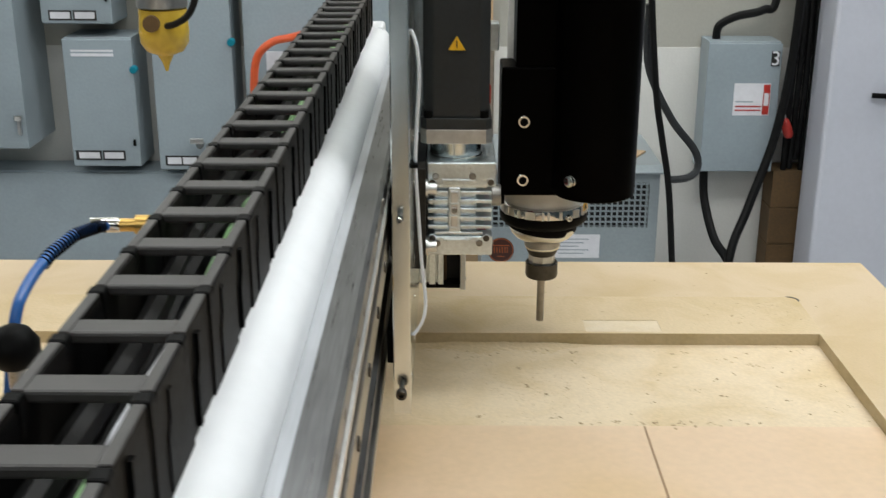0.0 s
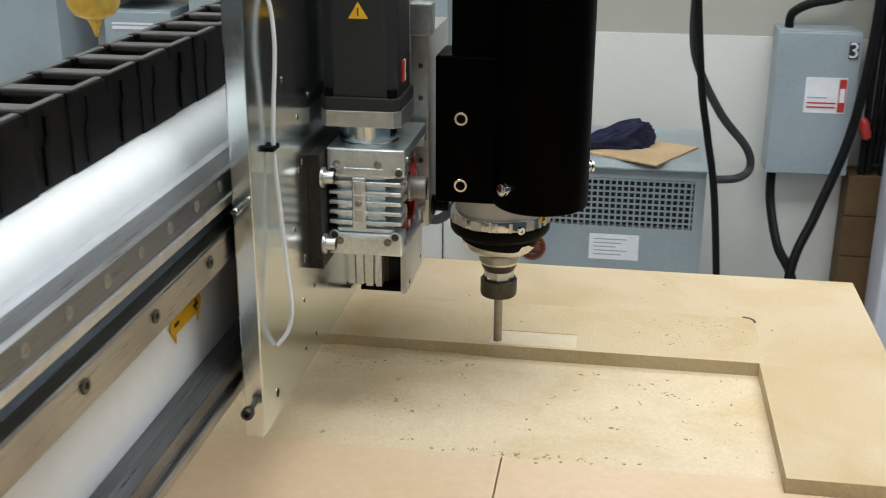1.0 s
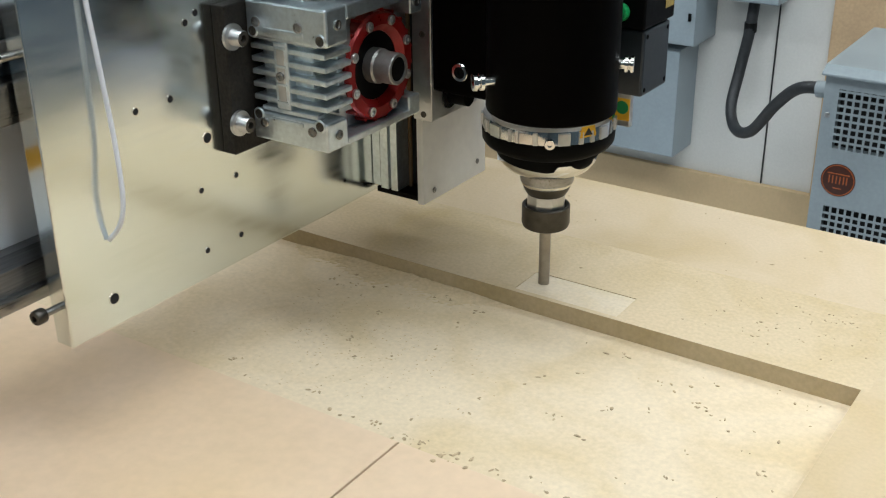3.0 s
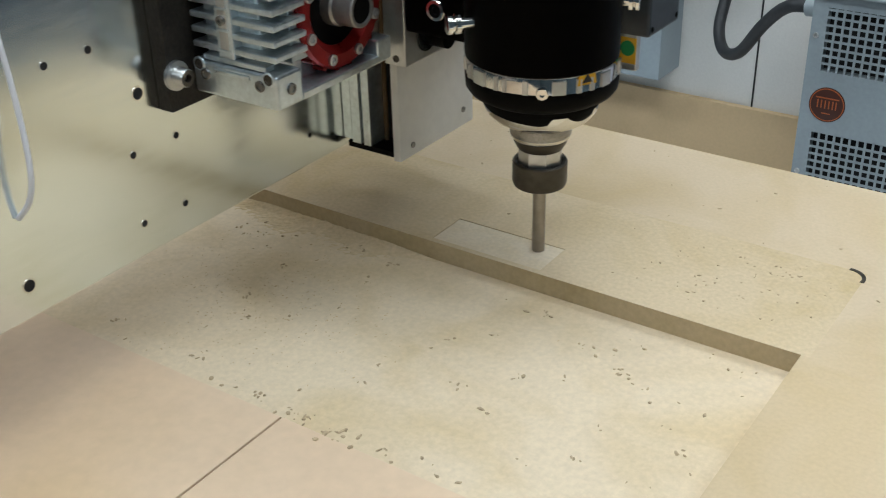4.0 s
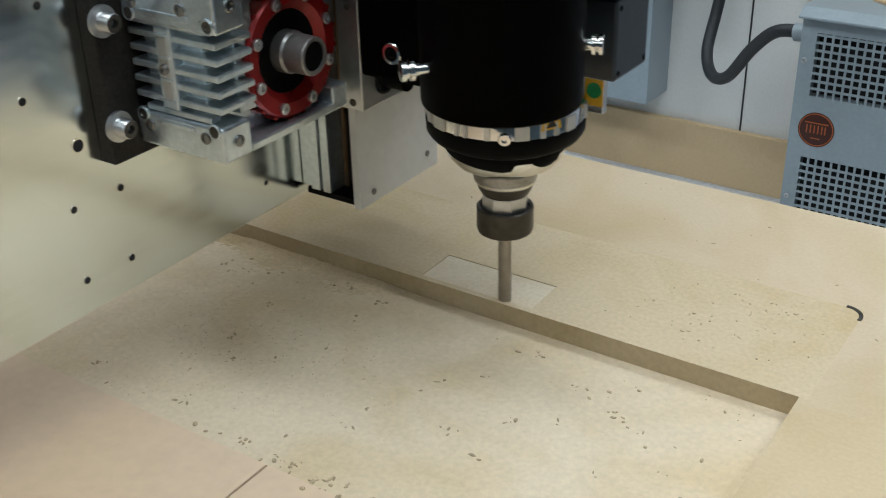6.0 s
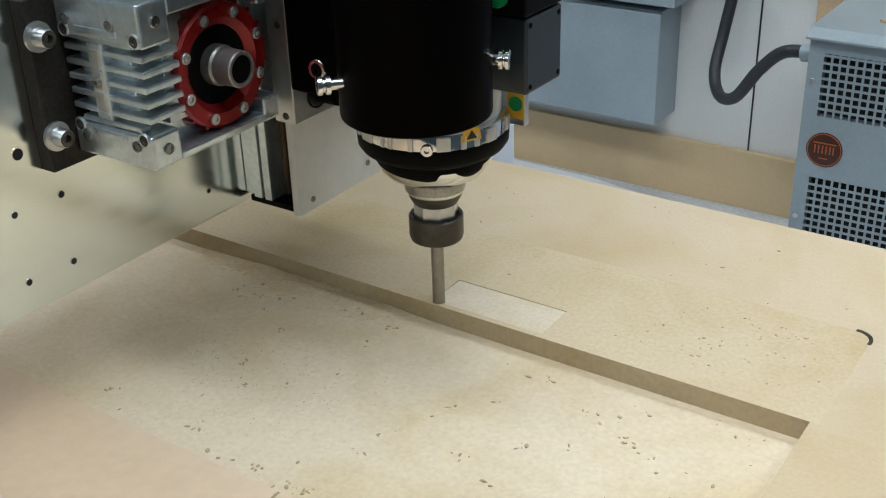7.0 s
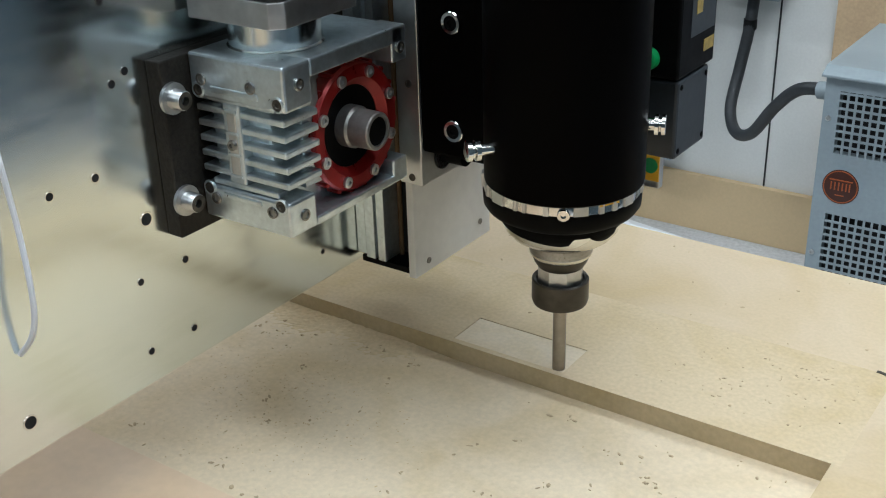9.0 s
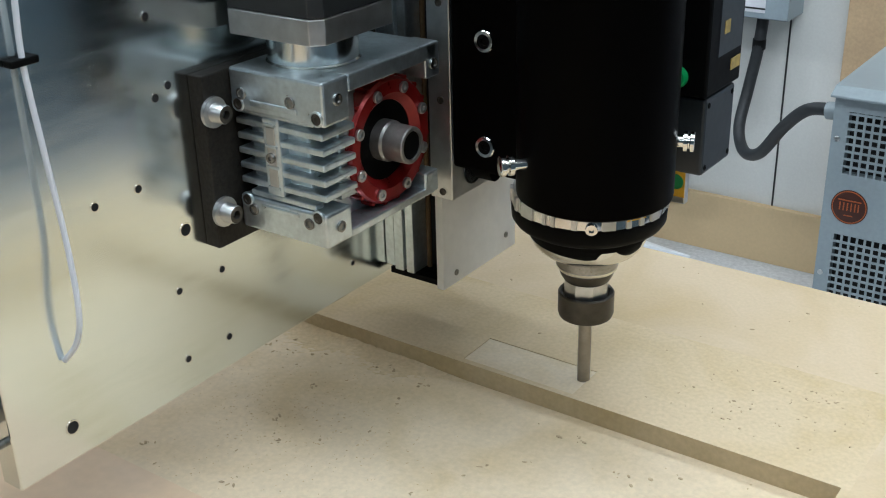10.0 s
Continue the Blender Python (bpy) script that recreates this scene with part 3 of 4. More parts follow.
part("hose", sweep([(-0.42, 1.68, 1.372), (-0.39, 1.66, 1.378), (-0.365, 1.66, 1.40), (-0.35, 1.67, 1.46), (-0.345, 1.70, 1.52)], 0.005, 10), RUBBER, filt, "", True)

# ---------------------------------------------------------------- carriage
PX0, PX1 = -0.0615, -0.041
carriage = thing("carriage_plate", (-0.05, 1.43, 0.98), "brushed aluminium carriage plate standing upright on the beam", "carriage plate")
part("plate", box(PX0, PX1, 1.223, 1.655, 0.981, 1.62, 0.0012), ALU, carriage)
for hy, hz, hr in ((1.3975, 1.2268, 0.003), (1.3848, 1.2206, 0.003), (1.3587, 1.1602, 0.003), (1.3197, 1.1600, 0.003), (1.3972, 1.1140, 0.0048), (1.4288, 1.0680, 0.0028),
                   (1.3835, 1.0678, 0.0028), (1.4284, 1.0074, 0.0028), (1.3835, 1.0082, 0.0028), (1.5874, 1.0096, 0.0024), (1.2713, 1.0070, 0.0048), (1.3854, 1.2789, 0.003), (1.43, 1.295, 0.003), (1.335, 1.33, 0.003)):
    # flat black discs paint the holes' shade; chrome rings give their edge glint
    hole = part("hole_shade", lathe([(hr * 1.0, 0.0), (hr * 1.0, 0.0004)], (PX1, hy, hz), "x", 18), SHADE_BLACK, carriage)
    part("rim", lathe([(hr * 1.25, 0.0), (hr * 1.22, 0.0003), (hr * 1.0, 0.0003)], (PX1, hy, hz), "x", 18, cap=False), CHROME, hole, "", True)
for bz, br, m in ((1.017, 0.0065, STEEL_DARK), (1.2295, 0.0040, CHROME)):
    bolt = part("stop_bolt", lathe([(0.0032, 0.0), (0.0032, -0.0155)], (-0.0515, 1.223, bz), "y", 16), STEEL, carriage, "steel stop bolt", True)
    part("head", lathe([(br * 0.9, -0.0145), (br, -0.0155), (br, -0.023), (br * 0.85, -0.0245), (br * 0.45, -0.0245), (br * 0.45, -0.020)], (-0.0515, 1.223, bz), "y", 16), m, bolt, "", True)
part("bearing_block", box(-0.0655, PX0, 1.26, 1.36, 1.166, 1.25, 0.002), BLACK, carriage)
part("bearing_block", box(-0.0655, PX0, 1.50, 1.60, 1.166, 1.25, 0.002), BLACK, carriage)
part("bearing_block", box(-0.0705, PX0, 1.26, 1.60, 1.03, 1.075, 0.002), BLACK, carriage)

# thin white tube on the plate
tube = thing("air_tube", (-0.036, 1.29, 1.06), "thin white plastic tube tied to the aluminium plate", "tube")
part("tube", sweep([(-0.0405, 1.2872, 1.426), (-0.034, 1.2855, 1.408), (-0.0312, 1.284, 1.371), (-0.034, 1.2822, 1.32), (-0.0358, 1.2806, 1.2729), (-0.033, 1.2822, 1.2167), (-0.029, 1.2843, 1.15), (-0.0245, 1.2815, 1.102), (-0.0285, 1.2785, 1.077), (-0.0395, 1.2738, 1.0612)], 0.0021, 10), WIRE, tube, "", True)
part("cable_tie", box(-0.0412, -0.0325, 1.270, 1.291, 1.2705, 1.2755, 0.001), BLACK, tube, "black cable tie")

# upright slide with the white guard
slide = thing("z_slide", (-0.01, 1.68, 0.983), "upright slotted aluminium slide with a white guard panel", "linear slide")
for x0, x1, yy in ((-0.0405, -0.030, 1.636), (-0.030, -0.026, 1.6395), (-0.026, -0.016, 1.631), (-0.016, -0.0125, 1.6385), (-0.0125, -0.004, 1.631)):
    part("profile_rib", box(x0, x1, yy, 1.75, 0.990, 1.60, 0.0008), ALU_CAST, slide)
# solid black block in place of the shade inside the slot
part("slot", box(-0.004, 0.0215, 1.655, 1.75, 0.992, 1.60), SHADE_BLACK, slide, "black block standing for the shade in the open slot")
part("screw_spindle", lathe([(0.0024, 0.99), (0.0024, 1.55)], (-0.0015, 1.653, 0), "z", 14), CARTON, slide, "thin brown rod in the slot", True)
part("guard", box(0.0215, 0.0295, 1.632, 1.756, 0.981, 1.60, 0.001), WHITE_PLATE, slide, "off-white guard panel")
part("foot", box(-0.034, 0.0214, 1.634, 1.74, 0.983, 0.9895, 0.001), BLACK, slide, "black end cap")
for sy, sz in ((1.652, 0.992), (1.738, 0.998)):
    part("screw", screw((0.0295, sy, sz), "x", 0.003, 0.0012), STEEL, slide, "", True)

# worm gear with its motor
gear = thing("gear_motor", (0.015, 1.50, 1.105), "ribbed aluminium worm gearbox with a red flange under a black motor", "gear motor")
GX0, GX1, GY0, GY1, GZ0, GZ1 = -0.026, 0.065, 1.443, 1.572, 1.104, 1.232
part("mounting_plate", box(-0.041, -0.0265, 1.4165, 1.62, 1.094, 1.230, 0.001), RUSTY, gear, "dark bare steel mounting plate")
for bz in (1.123, 1.202):
    bolt = part("bolt", lathe([(0.0118, 0), (0.0118, 0.003), (0.0075, 0.0032), (0.0072, 0.013), (0.0065, 0.014), (0.0035, 0.014), (0.0035, 0.008)], (-0.0265, 1.4240, bz), "x", 20), ALU_DULL, gear, "steel cap bolt with washer", True)
    part("head", lathe([(0.0066, 0.0142), (0.0034, 0.0143), (0.0034, 0.009)], (-0.0265, 1.4240, bz), "x", 20, cap=False), STEEL_DARK, bolt, "", True)
part("core", box(GX0 + 0.008, 0.040, GY0 + 0.010, GY1, GZ0 + 0.005, GZ1 - 0.003, 0.002), ALU_CAST, gear)
part("upper_cap", box(GX0, GX1, GY0, 1.472, 1.199, GZ1, 0.0022), ALU_CAST, gear, "milled upper cap")
part("upper_lip", box(GX0, GX1, 1.4715, GY1 + 0.008, 1.2185, GZ1 - 0.0003, 0.0015), ALU_CAST, gear)
part("rear_lug", box(0.040, GX1, 1.566, GY1 + 0.012, 1.204, GZ1 - 0.0005, 0.0015), ALU_CAST, gear)
part("lower_cap", box(GX0, GX1 - 0.004, GY0, 1.472, GZ0, 1.131, 0.0022), ALU_CAST, gear, "milled lower cap")
part("lower_lip", box(GX0, GX1 - 0.004, 1.4715, GY1 + 0.008, GZ0, 1.111, 0.0015), ALU_CAST, gear)
part("rear_lug", box(0.040, GX1 - 0.004, 1.566, GY1 + 0.012, GZ0 + 0.0005, 1.124, 0.0015), ALU_CAST, gear)
part("lip", box(GX0 + 0.006, GX1 - 0.012, GY0 + 0.001, GY0 + 0.012, 1.1975, 1.2032, 0.001), ALU_CAST, gear)
part("lip", box(GX0 + 0.010, GX1 - 0.016, GY0 + 0.002, GY0 + 0.012, 1.1318, 1.1365, 0.001), ALU_CAST, gear)
part("boss", box(0.002, 0.019, GY0 + 0.001, GY0 + 0.013, 1.136, 1.198, 0.002), ALU_CAST, gear)
part("boss_recess", box(0.006, 0.015, GY0 + 0.0004, GY0 + 0.003, 1.143, 1.191, 0.001), ALU_DULL, gear)
part("boss_screw", screw((0.0105, GY0 + 0.0008, 1.167), "-y", 0.004, 0.003), STEEL, gear, "", True)
for k in range(5):
    z = 1.1405 + k * 0.0118
    part("fin", box(GX0 + 0.001, 0.003, GY0 + 0.002, GY0 + 0.02, z, z + 0.0052, 0.0012), ALU_CAST, gear)
    part("fin", box(0.018, 0.060, GY0 + 0.002, 1.482, z, z + 0.0052, 0.0012), ALU_CAST, gear)
for k in range(6):
    z = 1.1345 + k * 0.0112
    part("side_fin", box(0.040, 0.0515, 1.4815, 1.4862, z, z + 0.0042, 0.0012), ALU_CAST, gear)
part("side_wall", box(0.0402, 0.0515, 1.4722, 1.493, 1.1315, 1.2182, 0.001), ALU_CAST, gear)
part("cap_slot", box(-0.006, 0.040, GY0 - 0.0012, GY0 + 0.002, 1.2045, 1.2095, 0.001), ALU_CAST, gear)
part("cap_slot", box(-0.004, 0.034, GY0 - 0.0012, GY0 + 0.002, 1.1235, 1.1275, 0.001), ALU_CAST, gear)
for lx, lz in ((-0.0185, 1.2045), (0.058, 1.205), (-0.0185, 1.128), (0.053, 1.128)):
    boss = part("corner_boss", lathe([(0.0060, 0.001), (0.0060, -0.0006), (0.0054, -0.0011), (0.0046, -0.0011), (0.0044, -0.0002)], (lx, GY0, lz), "y", 18), ALU_CAST, gear, "", True)
    # dark disc paints the shade of a hole in each boss
    part("hole_disc", lathe([(0.0043, -0.0004), (0.0043, -0.0009), (0.0022, -0.0009), (0.0020, -0.0005)], (lx, GY0, lz), "y", 14), STEEL_DARK, boss, "dark disc standing for the shade in a screw hole", True)
for k in range(4):
    part("boss_rung", box(0.0045, 0.0165, GY0 - 0.0002, GY0 + 0.003, 1.1415 + k * 0.0165, 1.1440 + k * 0.0165, 0.0006), ALU_CAST, gear)
for sx, sz in ((-0.014, 1.213), (0.034, 1.2135), (-0.012, 1.121), (0.044, 1.1215)):
    part("cap_screw", screw((sx, GY0, sz), "-y", 0.0045, 0.0018, 0.62), STEEL, gear, "", True)
for sy, sz in ((1.458, 1.217), (1.458, 1.118), (1.575, 1.215)):
    part("side_screw", screw((GX1 - (0.004 if sz < 1.15 else 0), sy, sz), "x", 0.0045, 0.0018, 0.62), STEEL, gear, "", True)
HUB = (0, 1.531, 1.162)
flange = part("flange", lathe([(0.0495, 0.040), (0.0505, 0.042), (0.0505, 0.0525), (0.0485, 0.0550), (0.0385, 0.0548), (0.0345, 0.0510), (0.0320, 0.0490), (0.0320, 0.041)], HUB, "x", 48), RED, gear, "red round flange with a ring of screws", True)
for k in range(8):
    a = radians(22 + 45 * k)
    part("flange_screw", screw((0.055, HUB[1] + 0.0430 * math.cos(a), HUB[2] + 0.0430 * math.sin(a)), "x", 0.0046, 0.0028), ALU_DULL, flange, "", True)
for k in range(40):
    a = 2 * math.pi * k / 40
    c, s = math.cos(a), math.sin(a)
    if k % 2:
        part("rim_tooth", lathe([(0.0022, 0.0415), (0.0022, 0.053)], (0, HUB[1] + 0.0508 * c, HUB[2] + 0.0508 * s), "x", 6), RED, flange)
part("seal", lathe([(0.0321, 0.043), (0.0321, 0.0482), (0.024, 0.0462), (0.016, 0.0460)], HUB, "x", 32), BLACK, gear, "black seal ring", True)
part("hollow_shaft", lathe([(0.0165, 0.044), (0.0165, 0.055), (0.015, 0.057), (0.0148, 0.0745), (0.0140, 0.0755), (0.0115, 0.0755), (0.0112, 0.048)], HUB, "x", 32), HUB_STEEL, gear, "hollow grey output shaft", True)
# black disc just inside the mouth stands for the shade in the shaft
part("bore_shade", lathe([(0.0112, 0.0735), (0.0112, 0.0739)], HUB, "x", 24), BLACK, gear)
MX, MY = 0.0125, 1.4955
part("coupler", lathe([(0.036, 1.2322), (0.0345, 1.2335), (0.0345, 1.2548)], (MX, MY, 0), "z", 48), ALU, gear, "turned aluminium collar", True)
part("motor_flange", prism([(MX - 0.0465, MY - 0.038), (MX - 0.0385, MY - 0.0465), (MX + 0.0385, MY - 0.0465), (MX + 0.0465, MY - 0.038), (MX + 0.0465, MY + 0.038), (MX + 0.0385, MY + 0.0465), (MX - 0.0385, MY + 0.0465), (MX - 0.0465, MY + 0.038)], 1.2548, 1.2735, "z", 0.0008), ALU_DULL, gear, "square aluminium motor flange")
motor = part("motor", prism([(MX - 0.043, MY - 0.034), (MX - 0.030, MY - 0.043), (MX + 0.030, MY - 0.043), (MX + 0.043, MY - 0.034), (MX + 0.043, MY + 0.034), (MX + 0.030, MY + 0.043), (MX - 0.030, MY + 0.043), (MX - 0.043, MY + 0.034)], 1.288, 1.60, "z", 0.002), MOTOR, gear, "black square servo motor body")
part("motor_base", prism([(MX - 0.0462, MY - 0.038), (MX - 0.0385, MY - 0.0462), (MX + 0.0385, MY - 0.0462), (MX + 0.0462, MY - 0.038), (MX + 0.0462, MY + 0.038), (MX + 0.0385, MY + 0.0462), (MX - 0.0385, MY + 0.0462), (MX - 0.0462, MY + 0.038)], 1.2738, 1.2885, "z", 0.001), MOTOR, gear)
for dx in (-0.036, 0.036):
    part("motor_screw", lathe([(0.006, 1.2885), (0.006, 1.298), (0.003, 1.298), (0.003, 1.292)], (MX + dx, MY - 0.0395, 0), "z", 16), BLACK, gear, "", True)
triangle = [(MX - 0.011, 1.376), (MX + 0.011, 1.376), (MX, 1.394)]
warn = part("warning_triangle", prism(triangle, MY - 0.0443, MY - 0.0431, "y"), YELLOW, motor, "yellow warning triangle")
part("bolt_mark", box(MX - 0.0008, MX + 0.0008, MY - 0.0446, MY - 0.0442, 1.379, 1.388), INK, warn)
part("red_tag", box(0.0557, 0.0575, 1.478, 1.487, 1.302, 1.326), RED_WIRE, motor, "red and white tag")
part("white_tag", box(0.0557, 0.0573, 1.4872, 1.493, 1.302, 1.326), PAPER, motor)

# ---------------------------------------------------------------- spindle
AX, AY = 0.149, 1.684
spindle = thing("spindle", (AX, AY, 0.91), "milling spindle under a black cover with a steel collet and cutter", "milling spindle")
part("mount_plate", box(0.0435, 0.066, 1.597, 1.755, 1.108, 1.352, 0.001), ALU_DULL, spindle, "milled aluminium mounting plate")
for hz in (1.1145, 1.195, 1.275, 1.315):
    part("plate_hole", screw((0.056, 1.597, hz), "-y", 0.0032, 0.0008, 0.7), STEEL_DARK, spindle, "", True)
# black stands for the shade inside the bore
part("side_bore", lathe([(0.0135, 0.0), (0.0135, 0.001), (0.012, 0.001), (0.012, -0.002)], (0.066, 1.628, 1.128), "x", 24), SHADE_BLACK, spindle, "", True)
part("nozzle", lathe([(0.010, 0.0), (0.010, 0.020), (0.006, 0.020)], (0.066, 1.634, 1.128), "x", 20), BLACK, spindle, "", True)
part("top_bracket", box(0.045, 0.072, 1.585, 1.61, 1.353, 1.392, 0.002), ALU_CAST, spindle, "small aluminium bracket")
part("mount_block", box(0.0765, 0.185, 1.583, 1.66, 1.1455, 1.331, 0.003), BLACK_COVER, spindle, "black mounting block")
part("upper_block", box(0.096, 0.185, 1.586, 1.66, 1.331, 1.60, 0.002), BLACK_COVER, spindle)
CX, CY = 0.2095, 1.5765
cover = part("cover", lathe([(0.056, 1.153), (0.058, 1.1545), (0.0585, 1.157), (0.0585, 1.60)], (CX, CY, 0), "z", 64), BLACK_COVER, spindle, "smooth black round cover", True)
for bz in (1.169, 1.254):
    bolt = part("cover_bolt", lathe([(0.0088, 0.0), (0.0088, -0.002), (0.0082, -0.0028), (0.0058, -0.0028)], (0.109, 1.583, bz), "y", 24, cap=False), CHROME, spindle, "bright ring around a black socket", True)
    part("socket", lathe([(0.0058, 0.0), (0.0056, -0.0022), (0.003, -0.0022), (0.003, -0.0005)], (0.109, 1.583, bz), "y", 20), BLACK, bolt, "", True)
for base, tip in (((0.180, 1.528, 1.186), (0.1665, 1.5125, 1.186)), ((0.256, 1.606, 1.194), (0.2715, 1.612, 1.194))):
    a, b = Vector(base), Vector(tip)
    bm = bmesh.new()
    prof = [(0.0045, 0), (0.0045, 0.5), (0.0075, 0.52), (0.0075, 0.68), (0.0055, 0.72), (0.0055, 0.78), (0.0075, 0.82), (0.0075, 0.97), (0.0065, 1.0)]
    length = (b - a).length
    lathe([(r, h * length) for r, h in prof], (0, 0, 0), "z", 20, bm)
    bmesh.ops.transform(bm, verts=bm.verts, matrix=Matrix.Translation(a) @ (b - a).to_track_quat("Z", "Y").to_matrix().to_4x4())
    part("plunger_knob", bm, CHROME, spindle, "chromed plunger knob", True)
part("body", lathe([(0.0605, 1.110), (0.0605, 1.60)], (AX, AY, 0), "z", 48), WHITE_PLATE, spindle, "cream spindle body", True)
part("front_ring", lathe([(0.060, 1.112), (0.0660, 1.110), (0.0668, 1.107), (0.0668, 1.0935), (0.060, 1.0930)], (AX, AY, 0), "z", 56), CHROME, spindle, "bright notched ring", True)


def around(angle, radius, z, bm):
    """Turns a piece built at the origin, facing +x, to its place on the spindle's round face."""
    bmesh.ops.transform(bm, verts=bm.verts, matrix=Matrix.Translation((AX, AY, z)) @ pose(0, 0, 0, 0, 0, angle) @ pose(radius, 0, 0))
    return bm


for k, (a, w) in enumerate(((-150, 8), (-128, 4), (-112, 12), (-95, 3), (-88, 3), (-72, 4), (-48, 10), (-33, 4), (-22, 4), (-8, 10), (20, 8), (45, 12), (80, 10), (120, 12), (160, 9))):
    part("ring_lug", around(a, 0.0668, 1.1025, box(-0.002, 0.0014, -w * 0.0006, w * 0.0006, -0.006, 0.0065, 0.0006)), ALU_DULL, spindle)
part("ring_screw", around(-60, 0.0665, 1.0985, screw((0, 0, 0), "x", 0.0052, 0.0035)), CHROME, spindle, "", True)
caution = part("caution_label", around(-27, 0.0672, 1.1085, prism([(-0.0095, -0.0055), (0.0095, -0.0055), (0.0075, 0.0055), (-0.0075, 0.0055)], 0, 0.0007, "x")), YELLOW, spindle, "yellow caution label with black print")
part("print_triangle", around(-27, 0.0678, 1.1085, prism([(-0.005, -0.0035), (0.005, -0.0035), (0.0, 0.004)], 0, 0.0006, "x")), INK, caution)
part("black_collar", lathe([(0.060, 1.0970), (0.0670, 1.0966), (0.0676, 1.0945), (0.0670, 1.0845), (0.0640, 1.0800), (0.0560, 1.0755), (0.0525, 1.0750), (0.0522, 1.0690)], (AX, AY, 0), "z", 56), BLACK, spindle, "black collar", True)
part("nose", lathe([(0.0521, 1.0705), (0.0515, 1.0660), (0.0490, 1.0600), (0.0440, 1.0540), (0.0360, 1.0492), (0.0275, 1.0478)], (AX, AY, 0), "z", 56), CHROME, spindle, "polished steel nose with dark notches", True)
BOWL = [(0.0527, 1.0708), (0.0521, 1.0660), (0.0496, 1.0600), (0.0446, 1.0540), (0.0366, 1.0492)]


def bowl(u):
    """Radius and height on the nose, u from 0 at its top to 1 at its foot."""
    i = min(int(u * 4), 3)
    f = u * 4 - i
    (r0, z0), (r1, z1) = BOWL[i], BOWL[i + 1]
    return r0 + f * (r1 - r0), z0 + f * (z1 - z0)


def lobe(a):
    """How far the black lobes hang down the nose at the angle a."""
    a = (a + 62) % 180
    if a < 8:
        return 0.42 - 0.05 * a / 8
    if a < 27:
        return 0.04 + 0.33 * max(0.0, 1 - (a - 8) / 5)
    if a < 60:
        return 0.06 + 0.34 * math.sin(math.pi * (a - 27) / 38) ** 0.6
    if a < 95:
        return 0.05
    return 0.05 + 0.37 * ((a - 95) / 85) ** 0.8


bm = bmesh.new()
rings = []
for k in range(120):
    column = []
    for j in range(8):
        r, z = bowl(lobe(3 * k) * j / 7)
        column.append(bm.verts.new((AX + r * math.cos(radians(3 * k)), AY + r * math.sin(radians(3 * k)), z)))
    rings.append(column)
for k in range(120):
    for j in range(7):
        bm.faces.new((rings[k][j], rings[k][j + 1], rings[(k + 1) % 120][j + 1], rings[(k + 1) % 120][j]))
bmesh.ops.recalc_face_normals(bm, faces=bm.faces)
part("nose_skirt", bm, BLACK, spindle, "black lobed skirt hanging over the polished nose", True)
part("spindle_end", lathe([(0.0278, 1.0480), (0.0280, 1.0455), (0.0280, 1.0400), (0.0274, 1.0365)], (AX, AY, 0), "z", 48), STEEL, spindle, "turned steel spindle end", True)
part("spindle_rim", lathe([(0.0275, 1.0366), (0.0270, 1.0345), (0.0252, 1.0325)], (AX, AY, 0), "z", 48), CHROME, spindle, "", True)
part("spindle_taper", lathe([(0.0252, 1.0326), (0.0236, 1.0275), (0.0205, 1.0222)], (AX, AY, 0), "z", 48), NUT, spindle, "", True)
part("collet_hex", lathe([(0.0198, 1.0225), (0.0204, 1.0212), (0.0204, 1.0060)], (AX, AY, 0), "z", 8), ALU_DULL, spindle, "bright flats above the nut")
part("collet_nut", lathe([(0.0208, 1.0060), (0.0216, 1.0090), (0.0240, 1.0098), (0.0252, 1.0085), (0.0252, 0.9895), (0.0240, 0.9858), (0.0225, 0.9848), (0.0080, 0.9845)], (AX, AY, 0), "z", 48), NUT, spindle, "dark steel collet nut", True)
bm = lathe([(0.0060, 0.990), (0.0060, 0.9105), (0.0054, 0.910)], (AX, AY, 0), "z", 24)
part("cutter", bm, BIT, spindle, "straight steel router cutter", True)
# switch boxes at the side of the spindle
part("terminal_box", box(0.215, 0.2605, 1.655, 1.712, 1.150, 1.212, 0.0025), SLATE, spindle, "slate grey terminal box")
for sy, sz in ((1.661, 1.156), (1.661, 1.206), (1.706, 1.156), (1.706, 1.206)):
    part("box_screw", screw((0.2605, sy, sz), "x", 0.0022, 0.0007), BLACK, spindle, "", True)
part("sensor_box", box(0.215, 0.262, 1.65, 1.716, 1.214, 1.32, 0.002), BLACK, spindle, "slate grey sensor box")
part("sensor_label", box(0.262, 0.2626, 1.694, 1.712, 1.226, 1.235), DULL_YELLOW, spindle, "yellow label with grey print")
part("sensor_panel", box(0.262, 0.2624, 1.668, 1.712, 1.242, 1.30), SLATE, spindle)
part("paper_mark", box(0.2624, 0.2628, 1.676, 1.686, 1.258, 1.268), DULL_YELLOW, spindle, "small yellow mark")
part("green_button", lathe([(0.0085, 0.0), (0.0085, -0.003), (0.0075, -0.006), (0.004, -0.0075)], (0.2385, 1.65, 1.2285), "y", 18), GREEN_LAMP, spindle, "round green button on the sensor box", True)
part("label_holder", box(0.190, 0.221, 1.7205, 1.728, 1.095, 1.150, 0.001), ALU_DULL, spindle)
earth = part("earth_label", box(0.204, 0.2205, 1.7198, 1.7204, 1.1015, 1.1245), YELLOW, spindle, "green and yellow earth label")
part("earth_disc", lathe([(0.0068, 0.0), (0.0068, -0.0006)], (0.2125, 1.7198, 1.1150), "y", 18), GREEN_LAMP, earth)

